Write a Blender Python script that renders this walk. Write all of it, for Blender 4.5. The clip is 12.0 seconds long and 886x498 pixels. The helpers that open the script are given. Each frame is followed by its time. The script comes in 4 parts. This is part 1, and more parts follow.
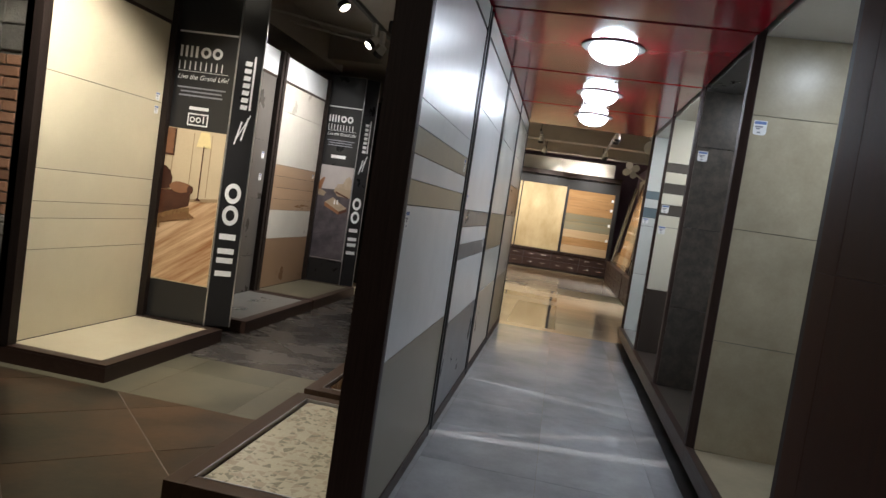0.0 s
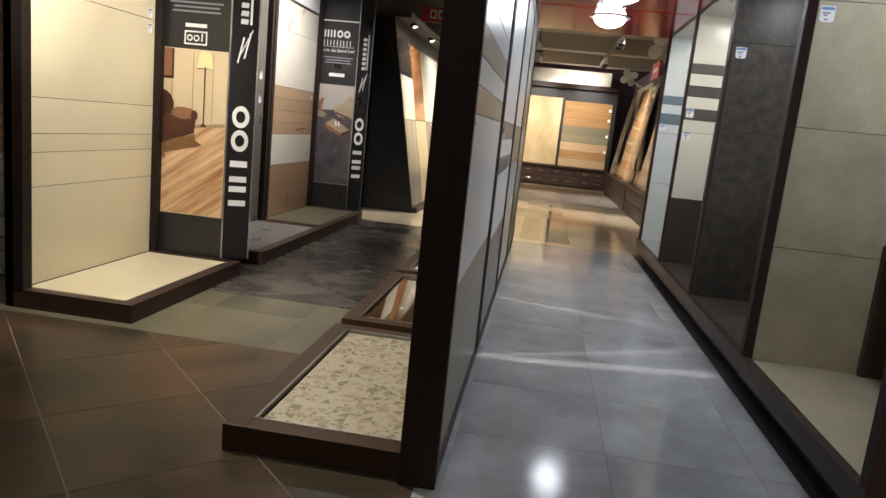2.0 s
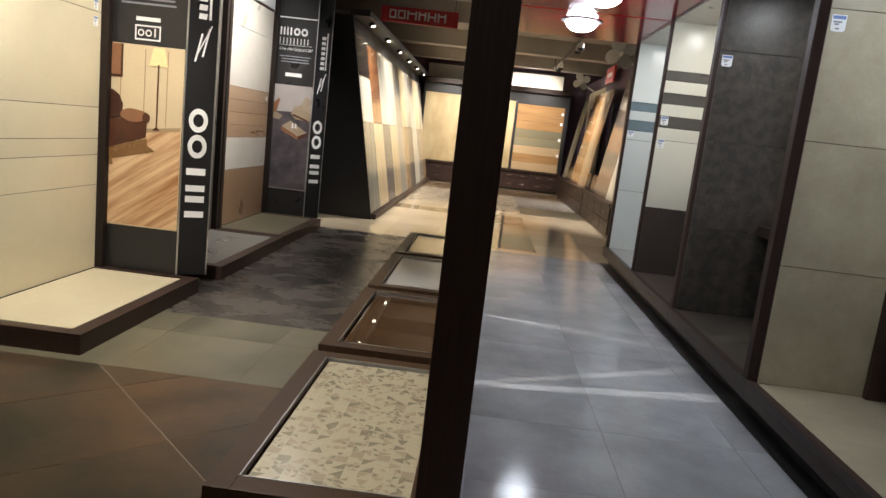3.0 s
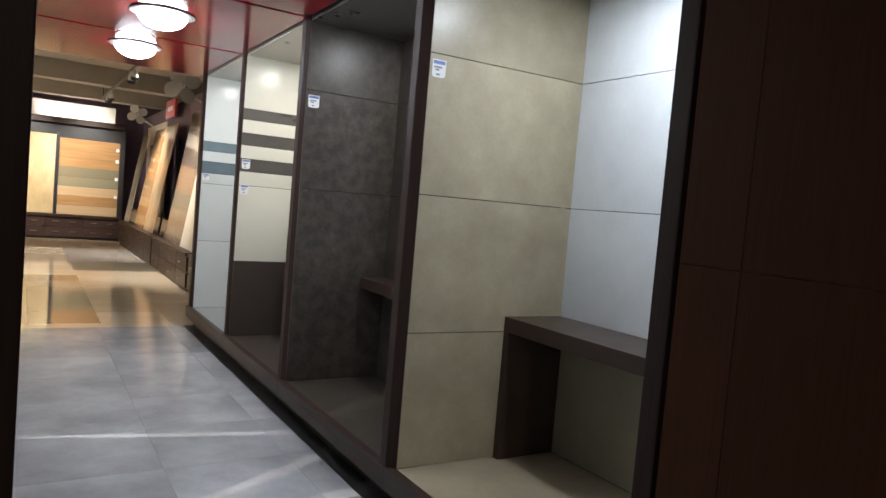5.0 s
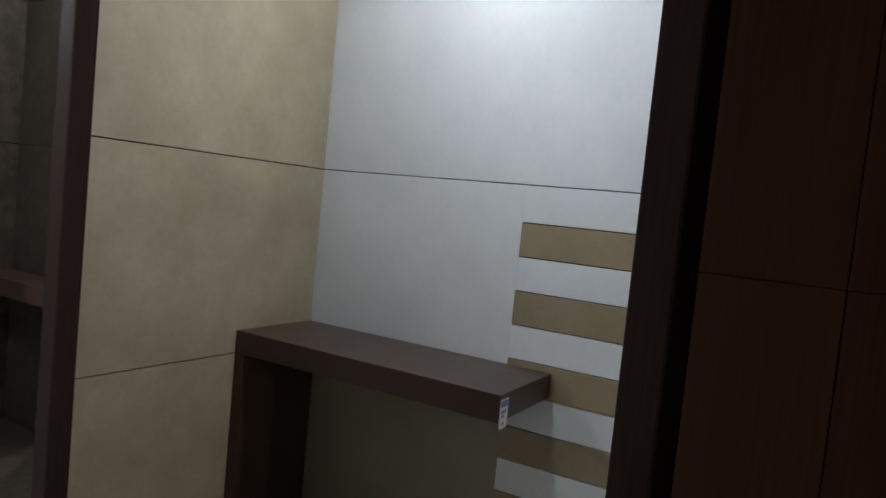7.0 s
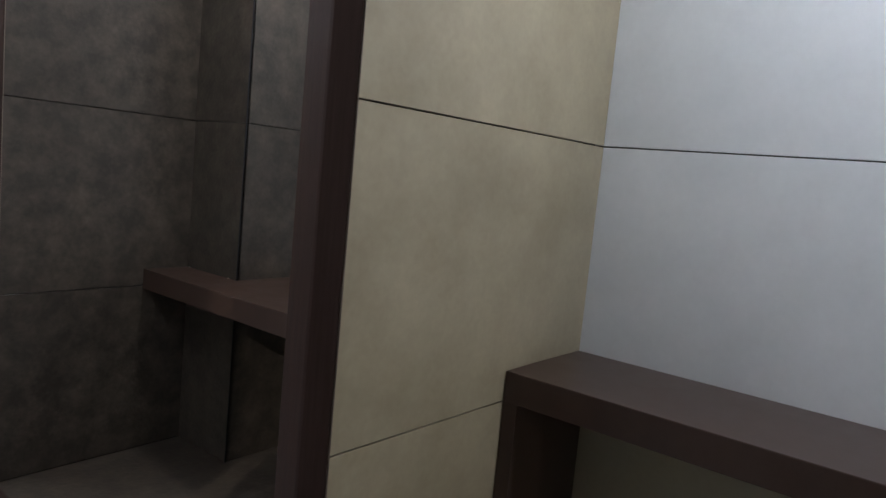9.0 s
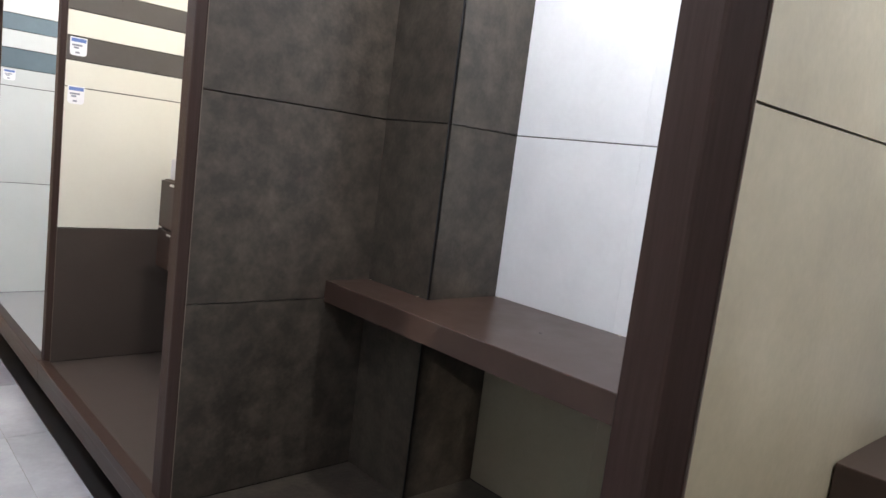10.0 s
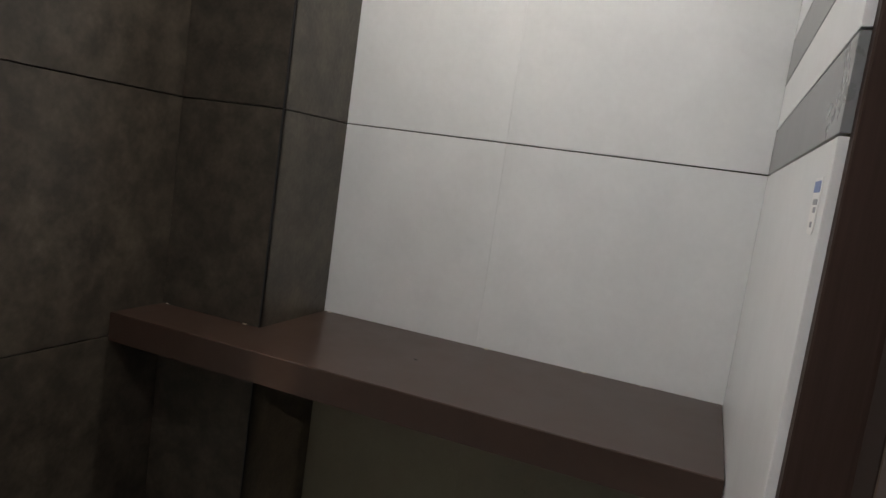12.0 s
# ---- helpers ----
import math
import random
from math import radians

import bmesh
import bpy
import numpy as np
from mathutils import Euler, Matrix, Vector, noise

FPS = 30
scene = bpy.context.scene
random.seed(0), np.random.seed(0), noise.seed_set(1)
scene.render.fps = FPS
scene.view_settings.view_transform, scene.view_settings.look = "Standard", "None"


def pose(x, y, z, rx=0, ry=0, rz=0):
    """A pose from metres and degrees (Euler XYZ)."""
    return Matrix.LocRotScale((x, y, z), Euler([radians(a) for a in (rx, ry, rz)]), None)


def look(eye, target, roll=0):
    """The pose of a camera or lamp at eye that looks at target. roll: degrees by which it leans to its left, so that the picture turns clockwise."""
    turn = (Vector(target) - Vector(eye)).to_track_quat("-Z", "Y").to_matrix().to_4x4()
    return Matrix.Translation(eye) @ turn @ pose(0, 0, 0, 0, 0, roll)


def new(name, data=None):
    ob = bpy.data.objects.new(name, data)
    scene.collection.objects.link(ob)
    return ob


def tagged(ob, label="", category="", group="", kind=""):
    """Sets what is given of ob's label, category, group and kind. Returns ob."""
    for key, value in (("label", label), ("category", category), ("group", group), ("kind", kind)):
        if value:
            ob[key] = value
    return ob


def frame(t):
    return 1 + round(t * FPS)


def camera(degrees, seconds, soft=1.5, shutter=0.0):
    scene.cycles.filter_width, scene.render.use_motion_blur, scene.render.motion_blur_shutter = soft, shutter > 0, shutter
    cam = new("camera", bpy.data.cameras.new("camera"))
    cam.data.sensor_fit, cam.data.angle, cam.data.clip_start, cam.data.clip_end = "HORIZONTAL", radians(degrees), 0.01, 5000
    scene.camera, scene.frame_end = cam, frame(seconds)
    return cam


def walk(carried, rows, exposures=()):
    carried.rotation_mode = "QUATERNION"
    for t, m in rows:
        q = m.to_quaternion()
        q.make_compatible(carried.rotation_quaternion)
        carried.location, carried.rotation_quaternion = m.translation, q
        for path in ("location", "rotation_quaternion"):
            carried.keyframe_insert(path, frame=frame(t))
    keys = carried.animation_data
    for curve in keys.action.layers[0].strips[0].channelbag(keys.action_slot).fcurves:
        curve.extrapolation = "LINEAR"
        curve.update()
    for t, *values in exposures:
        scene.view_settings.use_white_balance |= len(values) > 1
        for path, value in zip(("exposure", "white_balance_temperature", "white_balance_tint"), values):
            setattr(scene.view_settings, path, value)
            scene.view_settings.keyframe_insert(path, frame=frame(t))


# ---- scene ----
cam = camera(65.7, 12.0)
PATH = [
    (0, (0.017, 0.613, 1.299), (-0.308, 2.582, 1.172), 8.5),
    (0.5, (0.054, 0.567, 1.283), (-0.183, 2.547, 1.141), 6.6),
    (1, (-0.018, 0.588, 1.261), (-0.237, 2.565, 1.058), 6.4),
    (1.5, (-0.185, 0.664, 1.253), (-0.38, 2.637, 0.994), 6.6),
    (2, (-0.304, 0.793, 1.228), (-0.558, 2.745, 0.878), 5.9),
    (2.5, (-0.435, 0.966, 1.239), (-0.696, 2.923, 0.919), 5.6),
    (3, (-0.575, 1.071, 1.247), (-0.667, 3.042, 0.915), 6.5),
    (3.5, (-0.677, 1.164, 1.258), (-0.295, 3.096, 0.91), 7.2),
    (3.7, (-0.689, 1.252, 1.267), (-0.202, 3.158, 0.908), 7.2),
    (5.5, (-0.421, 2.147, 1.356), (0.767, 3.755, 1.319), 4.3),
    (6, (-0.299, 2.437, 1.34), (1.016, 3.943, 1.301), 5.0),
    (6.5, (-0.189, 2.665, 1.329), (1.377, 3.906, 1.256), 5.6),
    (8.5, (0.065, 3.371, 1.279), (1.908, 4.113, 1.047), 5.9),
    (9, (0.123, 3.618, 1.293), (1.683, 4.851, 1.077), 5.5),
    (9.5, (0.142, 3.83, 1.278), (1.512, 5.259, 0.99), 6.6),
    (10, (0.126, 4.081, 1.293), (1.48, 5.53, 1.036), 7.2),
    (10.5, (0.191, 4.313, 1.285), (1.581, 5.728, 1.03), 7.1),
    (11, (0.184, 4.436, 1.303), (1.836, 5.542, 1.086), 7.8),
    (11.5, (0.145, 4.527, 1.318), (1.983, 5.278, 1.079), 8.0),
    (12, (0.121, 4.629, 1.315), (1.976, 5.337, 1.082), 8.1),
]
EXPOSURES = [
    (0.0, -0.2, 6200, 10), (1.0, -0.1, 6300, 10), (1.5, 0.05, 6350, 10), (2.5, 0.15, 6400, 10), (3.5, 0.18, 6250, 10), (5.5, 0.42, 6350, 11), (6.5, 0.08, 6500, 10),
    (8.5, -0.1, 6600, 13), (9.0, 0.15, 6400, 14), (9.5, 0.75, 6300, 15), (10.0, 0.97, 6450, 15), (10.5, 0.85, 6900, 15), (11.0, 0.52, 7400, 15), (11.5, 0.24, 7400, 13), (12.0, -0.10, 7400, 13),
]
walk(cam, [(t, look(e, g, r)) for t, e, g, r in PATH], EXPOSURES)
import itertools

# ---------------------------------------------------------------- light
world = bpy.data.worlds.new("world")
world.use_nodes = True
world.node_tree.nodes["Background"].inputs[0].default_value = (0.5, 0.55, 0.65, 1)
world.node_tree.nodes["Background"].inputs[1].default_value = 0.01
scene.world = world
scene.view_settings.exposure = 0.0


def place_of(ob):
    p = Vector(ob.location)
    return p + place_of(ob.parent) if ob.parent else p


def lamp(name, kind, at, power, colour, parent, target=None, size=0.1, cone=60, blend=0.6):
    data = bpy.data.lights.new(name, kind)
    data.energy, data.color = power, colour
    if kind == "AREA":
        data.shape, data.size = "DISK", size
    else:
        data.shadow_soft_size = size
    if kind == "SPOT":
        data.spot_size, data.spot_blend = radians(cone), blend
    ob = new(name, data)
    base = place_of(parent)
    m = look(at, target) if target else Matrix.Translation(at)
    ob.parent = parent
    ob.matrix_basis = Matrix.Translation(-base) @ m
    return ob


COOL = (0.86, 0.93, 1.0)
NEUTRAL = (1.0, 0.95, 0.88)
WARM = (1.0, 0.91, 0.78)
HALL = (1.0, 0.935, 0.85)

# ---------------------------------------------------------------- materials


def surface(name, colour, second=None, rough=0.5, metal=0.0, scale=6.0, detail=6.0, mix=0.5, bump=0.02, fine=60.0,
            stretch=(1, 1, 1), rough_vary=0.1, per_piece=0.06, contrast=0.25, coat=0.0, spec=0.5, grain_amount=0.06, turn=0.0):
    """Two tones in large clouds, a fine grain over them, uneven gloss and a small relief; each piece differs a little."""
    m = bpy.data.materials.new(name)
    m.use_nodes = True
    t = m.node_tree
    b = t.nodes["Principled BSDF"]
    link = t.links.new
    second = second or tuple(c * 0.82 for c in colour)
    co = t.nodes.new("ShaderNodeTexCoord")
    info = t.nodes.new("ShaderNodeObjectInfo")
    mp = t.nodes.new("ShaderNodeMapping")
    mp.inputs["Scale"].default_value = stretch
    if turn:
        mp.vector_type = "TEXTURE"
        mp.inputs["Scale"].default_value = tuple(1 / q for q in stretch)
    mp.inputs["Rotation"].default_value = (0, radians(turn), 0)
    off = t.nodes.new("ShaderNodeVectorMath")
    off.operation = "SCALE"
    off.inputs[0].default_value = (13.7, 7.9, 21.3)
    link(info.outputs["Random"], off.inputs["Scale"])
    link(off.outputs[0], mp.inputs["Location"])
    link(co.outputs["Object"], mp.inputs["Vector"])
    big = t.nodes.new("ShaderNodeTexNoise")
    big.inputs["Scale"].default_value, big.inputs["Detail"].default_value, big.inputs["Roughness"].default_value = scale, detail, 0.62
    link(mp.outputs[0], big.inputs["Vector"])
    ramp = t.nodes.new("ShaderNodeValToRGB")
    ramp.color_ramp.elements[0].position, ramp.color_ramp.elements[1].position = mix - contrast, mix + contrast
    ramp.color_ramp.elements[0].color, ramp.color_ramp.elements[1].color = (*second, 1), (*colour, 1)
    link(big.outputs["Fac"], ramp.inputs[0])
    grain = t.nodes.new("ShaderNodeTexNoise")
    grain.inputs["Scale"].default_value, grain.inputs["Detail"].default_value = fine, 3.0
    link(mp.outputs[0], grain.inputs["Vector"])
    gm = t.nodes.new("ShaderNodeMapRange")
    gm.inputs["To Min"].default_value, gm.inputs["To Max"].default_value = 1 - grain_amount, 1 + grain_amount
    link(grain.outputs["Fac"], gm.inputs["Value"])
    pm = t.nodes.new("ShaderNodeMapRange")
    pm.inputs["To Min"].default_value, pm.inputs["To Max"].default_value = 1 - per_piece, 1 + per_piece
    link(info.outputs["Random"], pm.inputs["Value"])
    mul = t.nodes.new("ShaderNodeMath")
    mul.operation = "MULTIPLY"
    link(gm.outputs[0], mul.inputs[0])
    link(pm.outputs[0], mul.inputs[1])
    sc = t.nodes.new("ShaderNodeVectorMath")
    sc.operation = "SCALE"
    link(ramp.outputs["Color"], sc.inputs[0])
    link(mul.outputs[0], sc.inputs["Scale"])
    link(sc.outputs[0], b.inputs["Base Color"])
    rm = t.nodes.new("ShaderNodeMapRange")
    rm.inputs["To Min"].default_value, rm.inputs["To Max"].default_value = max(0.02, rough - rough_vary), min(1, rough + rough_vary)
    link(big.outputs["Fac"], rm.inputs["Value"])
    link(rm.outputs[0], b.inputs["Roughness"])
    b.inputs["Metallic"].default_value = metal
    b.inputs["Coat Weight"].default_value = coat
    b.inputs["Specular IOR Level"].default_value = spec
    if bump:
        bp = t.nodes.new("ShaderNodeBump")
        bp.inputs["Strength"].default_value, bp.inputs["Distance"].default_value = bump, 0.01
        link(grain.outputs["Fac"], bp.inputs["Height"])
        link(bp.outputs[0], b.inputs["Normal"])
    return m


def glow(name, colour, strength):
    m = bpy.data.materials.new(name)
    m.use_nodes = True
    b = m.node_tree.nodes["Principled BSDF"]
    b.inputs["Base Color"].default_value = (0.8, 0.8, 0.8, 1)
    b.inputs["Emission Color"].default_value = (*colour, 1)
    b.inputs["Emission Strength"].default_value = strength
    return m


M = {}
# floors
M["slate"] = surface("slate_tile", (0.078, 0.068, 0.060), (0.020, 0.018, 0.0165), contrast=0.19, spec=0.35, rough=0.27, scale=2.4, detail=9, bump=0.05, fine=25, per_piece=0.34, stretch=(1.0, 1.7, 1.0))
M["slate_brown"] = surface("brown_slate_tile", (0.090, 0.054, 0.031), (0.036, 0.029, 0.019), contrast=0.12, spec=0.25, rough=0.34, scale=2.0, detail=12, bump=0.06, fine=25, per_piece=0.24)
M["taupe"] = surface("taupe_tile", (0.150, 0.134, 0.090), (0.085, 0.077, 0.052), contrast=0.15, rough=0.34, scale=2, bump=0.03, per_piece=0.08)
M["grey_floor"] = surface("grey_polished_tile", (0.44, 0.445, 0.46), (0.25, 0.253, 0.262), rough=0.125, rough_vary=0.04, contrast=0.18, spec=0.22, scale=1.7, detail=8, bump=0.01, per_piece=0.05)
M["beige_floor"] = surface("beige_polished_marble", (0.66, 0.55, 0.40), (0.54, 0.44, 0.31), rough=0.07, rough_vary=0.03, scale=2.2, detail=8, bump=0.0, per_piece=0.10)
M["tan_floor"] = surface("tan_polished_marble", (0.32, 0.23, 0.14), (0.22, 0.155, 0.09), rough=0.06, rough_vary=0.03, scale=2.2, detail=8, bump=0.0, per_piece=0.12)
M["pale_floor"] = surface("pale_polished_tile", (0.42, 0.38, 0.33), (0.34, 0.30, 0.26), rough=0.08, rough_vary=0.03, scale=2.2, bump=0.0)
M["grout"] = surface("tan_grey_grout", (0.24, 0.20, 0.16), rough=0.9, bump=0.1)
M["grout_light"] = surface("grey_grout", (0.22, 0.20, 0.17), rough=0.9, bump=0.1)
# wood and metal
M["wood"] = surface("dark_walnut_laminate", (0.051, 0.030, 0.0245), (0.026, 0.0155, 0.0128), rough=0.5, spec=0.16, scale=5, stretch=(26, 26, 0.9), fine=60, bump=0.12, grain_amount=0.15, per_piece=0.1, contrast=0.3)
M["wood_flat"] = surface("dark_walnut_boards", (0.048, 0.027, 0.020), (0.029, 0.0165, 0.0125), spec=0.3, rough=0.42, scale=5, stretch=(9, 0.8, 9), fine=90, bump=0.04, per_piece=0.1, contrast=0.3)
M["wood_black"] = surface("black_brown_laminate", (0.024, 0.016, 0.013), (0.014, 0.010, 0.009), rough=0.5, spec=0.2, scale=5, stretch=(26, 26, 0.9), fine=60, bump=0.1, contrast=0.3)
M["wood_clad"] = surface("dark_wenge_laminate", (0.092, 0.039, 0.023), (0.057, 0.024, 0.014), rough=0.5, spec=0.04, scale=5, stretch=(26, 26, 0.9), fine=60, bump=0.1, grain_amount=0.12, contrast=0.3)
M["wood_tray"] = surface("walnut_tray_boards", (0.066, 0.036, 0.019), (0.038, 0.021, 0.012), spec=0.3, rough=0.42, scale=5, stretch=(9, 0.8, 9), fine=90, bump=0.05, per_piece=0.12, contrast=0.3)
M["shelf"] = surface("brown_quartz_slab", (0.060, 0.037, 0.028), (0.043, 0.026, 0.020), spec=0.35, rough=0.32, scale=9, fine=50, bump=0.0)
M["black"] = surface("black_panel", (0.015, 0.014, 0.014), (0.011, 0.010, 0.010), rough=0.42, scale=4, bump=0.01)
M["banner"] = surface("black_vinyl_print", (0.018, 0.018, 0.019), (0.014, 0.014, 0.015), rough=0.3, scale=3, bump=0.0)
M["trim"] = surface("brushed_aluminium_trim", (0.55, 0.55, 0.56), (0.42, 0.42, 0.43), rough=0.35, metal=0.9, scale=8, stretch=(1, 1, 0.1), fine=120)
M["ringmetal"] = surface("brushed_grey_ring", (0.30, 0.29, 0.29), (0.24, 0.23, 0.23), rough=0.4, metal=0.6, scale=8)
M["darkmetal"] = surface("dark_steel", (0.06, 0.06, 0.065), rough=0.4, metal=0.7, scale=8)
M["chrome"] = surface("chrome", (0.75, 0.75, 0.76), (0.7, 0.7, 0.7), rough=0.12, metal=1.0, scale=8, bump=0)
M["white_plastic"] = surface("white_plastic", (0.62, 0.62, 0.60), (0.54, 0.54, 0.52), rough=0.35, scale=9, bump=0.0)
M["red"] = surface("glossy_red_acrylic", (0.30, 0.009, 0.019), (0.24, 0.007, 0.015), rough=0.14, rough_vary=0.04, spec=0.28, scale=2, bump=0.0, per_piece=0.08)
M["redseam"] = surface("dark_red_trim", (0.075, 0.004, 0.007), rough=0.45, spec=0.2)
# wall tiles
M["cream"] = surface("cream_tile", (0.72, 0.65, 0.47), (0.66, 0.59, 0.42), rough=0.22, scale=2.5, bump=0.01, per_piece=0.03, grain_amount=0.02, rough_vary=0.03)
M["beige"] = surface("beige_concrete_tile", (0.43, 0.375, 0.26), (0.30, 0.254, 0.168), rough=0.34, grain_amount=0.09, scale=4.0, detail=9, contrast=0.22, bump=0.03, fine=70, per_piece=0.05)
M["sand_band"] = surface("sand_brown_band_tile", (0.33, 0.265, 0.17), (0.25, 0.195, 0.12), rough=0.34, scale=5.0, detail=9, contrast=0.22, bump=0.04, fine=70, per_piece=0.06)
M["olive"] = surface("olive_beige_tile", (0.27, 0.245, 0.18), (0.21, 0.19, 0.137), rough=0.32, scale=3.2, detail=9, bump=0.03, fine=70)
M["white"] = surface("white_wall_tile", (0.74, 0.76, 0.77), (0.63, 0.652, 0.665), rough=0.30, scale=4.0, detail=9, contrast=0.24, bump=0.008, per_piece=0.03, grain_amount=0.035, rough_vary=0.03)
M["ivory"] = surface("ivory_wall_tile", (0.70, 0.68, 0.58), (0.65, 0.63, 0.53), rough=0.25, scale=2.0, bump=0.012, per_piece=0.03, grain_amount=0.02, rough_vary=0.03)
M["paleblue"] = surface("pale_grey_tile", (0.61, 0.635, 0.61), (0.55, 0.575, 0.55), rough=0.25, scale=2.0, bump=0.012, per_piece=0.03, grain_amount=0.02, rough_vary=0.03)
M["grey"] = surface("grey_tile", (0.20, 0.21, 0.22), (0.16, 0.168, 0.175), rough=0.3, scale=4, bump=0.02)
M["bluegrey"] = surface("blue_grey_tile", (0.14, 0.19, 0.215), (0.11, 0.15, 0.17), rough=0.3, scale=4, bump=0.02)
M["stripe"] = surface("dark_taupe_tile", (0.105, 0.095, 0.085), (0.08, 0.072, 0.064), rough=0.3, scale=4, bump=0.02)
M["charcoal"] = surface("charcoal_brown_tile", (0.086, 0.072, 0.055), (0.037, 0.031, 0.025), rough=0.36, scale=15, detail=14, bump=0.10, fine=75, per_piece=0.08, contrast=0.17, mix=0.55, grain_amount=0.28)
M["umber"] = surface("plain_umber_tile", (0.066, 0.052, 0.044), (0.056, 0.044, 0.037), rough=0.34, scale=4, bump=0.02)
M["ash_floor"] = surface("ash_grey_tile", (0.33, 0.34, 0.34), (0.28, 0.29, 0.29), rough=0.3, scale=3)
M["stone_grey"] = surface("warm_grey_tile", (0.17, 0.165, 0.15), (0.13, 0.126, 0.114), rough=0.3, scale=3)
M["tan"] = surface("tan_wood_look_tile", (0.36, 0.24, 0.15), (0.28, 0.18, 0.11), rough=0.3, scale=3, stretch=(4, 0.5, 4), per_piece=0.12)
M["terracotta"] = surface("terracotta_tile", (0.27, 0.17, 0.10), (0.22, 0.135, 0.08), rough=0.3, scale=3)
M["paleconc"] = surface("pale_concrete_tile", (0.52, 0.49, 0.43), (0.43, 0.40, 0.35), rough=0.3, scale=2.5, detail=8)
M["bare_edge"] = surface("bare_tile_edge", (0.20, 0.165, 0.13), (0.15, 0.12, 0.095), rough=0.7, scale=12)
M["backing"] = surface("black_joint_backing", (0.012, 0.011, 0.010), rough=0.8, bump=0)
M["brick"] = surface("tan_red_brick", (0.44, 0.25, 0.15), (0.32, 0.16, 0.09), rough=0.8, scale=14, bump=0.4, per_piece=0.25)
M["stone"] = surface("rough_grey_stone", (0.36, 0.34, 0.29), (0.22, 0.205, 0.175), rough=0.85, scale=9, bump=0.5, per_piece=0.3)
M["concrete"] = surface("dim_painted_concrete", (0.34, 0.315, 0.28), (0.28, 0.257, 0.225), rough=0.85, scale=2.5, bump=0.1)
M["plum"] = surface("plum_wall_paint", (0.12, 0.075, 0.10), (0.10, 0.06, 0.085), rough=0.8, scale=3)
M["plaster"] = surface("off_white_plaster", (0.62, 0.58, 0.50), (0.56, 0.52, 0.45), rough=0.8, scale=3)
M["print_white"] = surface("white_print", (0.80, 0.80, 0.80), (0.76, 0.76, 0.76), rough=0.4, scale=3, bump=0)
M["print_blue"] = surface("blue_print", (0.13, 0.21, 0.47), rough=0.4, bump=0)
M["print_grey"] = surface("grey_print", (0.25, 0.26, 0.30), rough=0.4, bump=0)
M["sign_red"] = surface("red_sign_face", (0.55, 0.03, 0.035), rough=0.4, bump=0)
M["lampglass"] = glow("lit_opal_glass", (0.86, 0.93, 1.0), 42.0)
M["spotglow"] = glow("lit_spot_lens", (1.0, 0.88, 0.68), 30.0)

# ---------------------------------------------------------------- building helpers


def thing(name, at, label, category, group="", kind=""):
    ob = tagged(new(name), label, category, group, kind)
    ob.location = at
    return ob


def part(name, bm, material, parent=None, label=""):
    """One mesh object, written in world metres, under its thing or part."""
    me = bpy.data.meshes.new(name)
    if parent:
        bmesh.ops.translate(bm, verts=bm.verts, vec=-place_of(parent))
    bm.normal_update()
    bm.to_mesh(me)
    bm.free()
    me.materials.append(M[material])
    ob = new(name, me)
    ob.parent = parent
    if label:
        ob["label"] = label
    return ob


def box(x0, x1, y0, y1, z0, z1, bevel=0.0, bm=None):
    bm = bm or bmesh.new()
    before = set(bm.verts)
    bmesh.ops.create_cube(bm, size=1)
    vs = [v for v in bm.verts if v not in before]
    for v in vs:
        v.co = Vector((x0 if v.co.x < 0 else x1, y0 if v.co.y < 0 else y1, z0 if v.co.z < 0 else z1))
    if bevel:
        es = list({e for v in vs for e in v.link_edges})
        bmesh.ops.bevel(bm, geom=es, offset=bevel, segments=2, affect="EDGES", profile=0.6)
    return bm


def rod(a, b, r, r2=None, sides=12, bm=None):
    bm = bm or bmesh.new()
    a, b = Vector(a), Vector(b)
    d = b - a
    m = Matrix.Translation((a + b) / 2) @ d.to_track_quat("Z", "Y").to_matrix().to_4x4()
    bmesh.ops.create_cone(bm, cap_ends=True, segments=sides, radius1=r, radius2=r if r2 is None else r2, depth=d.length, matrix=m)
    return bm


def slab(p, u, v, n, depth, edge=0.002, bm=None):
    """A tile: corner p, sides u and v, thickness along n, with a worn-off front edge."""
    bm = bm or bmesh.new()
    p, u, v, n = Vector(p), Vector(u), Vector(v), Vector(n).normalized()
    eu, ev = u.normalized() * edge, v.normalized() * edge
    back = [p, p + u, p + u + v, p + v]
    mid = [q + n * (depth - edge) for q in back]
    top = [p + eu + ev, p + u - eu + ev, p + u + v - eu - ev, p + v + eu - ev]
    top = [q + n * depth for q in top]
    rings = [[bm.verts.new(q) for q in r] for r in (back, mid, top)]
    for lo, hi in zip(rings, rings[1:]):
        for i in range(4):
            bm.faces.new((lo[i], lo[(i + 1) % 4], hi[(i + 1) % 4], hi[i]))
    bm.faces.new(rings[2])
    bm.faces.new(rings[0][::-1])
    if u.cross(v).dot(n) < 0:
        bmesh.ops.reverse_faces(bm, faces=bm.faces)
    return bm


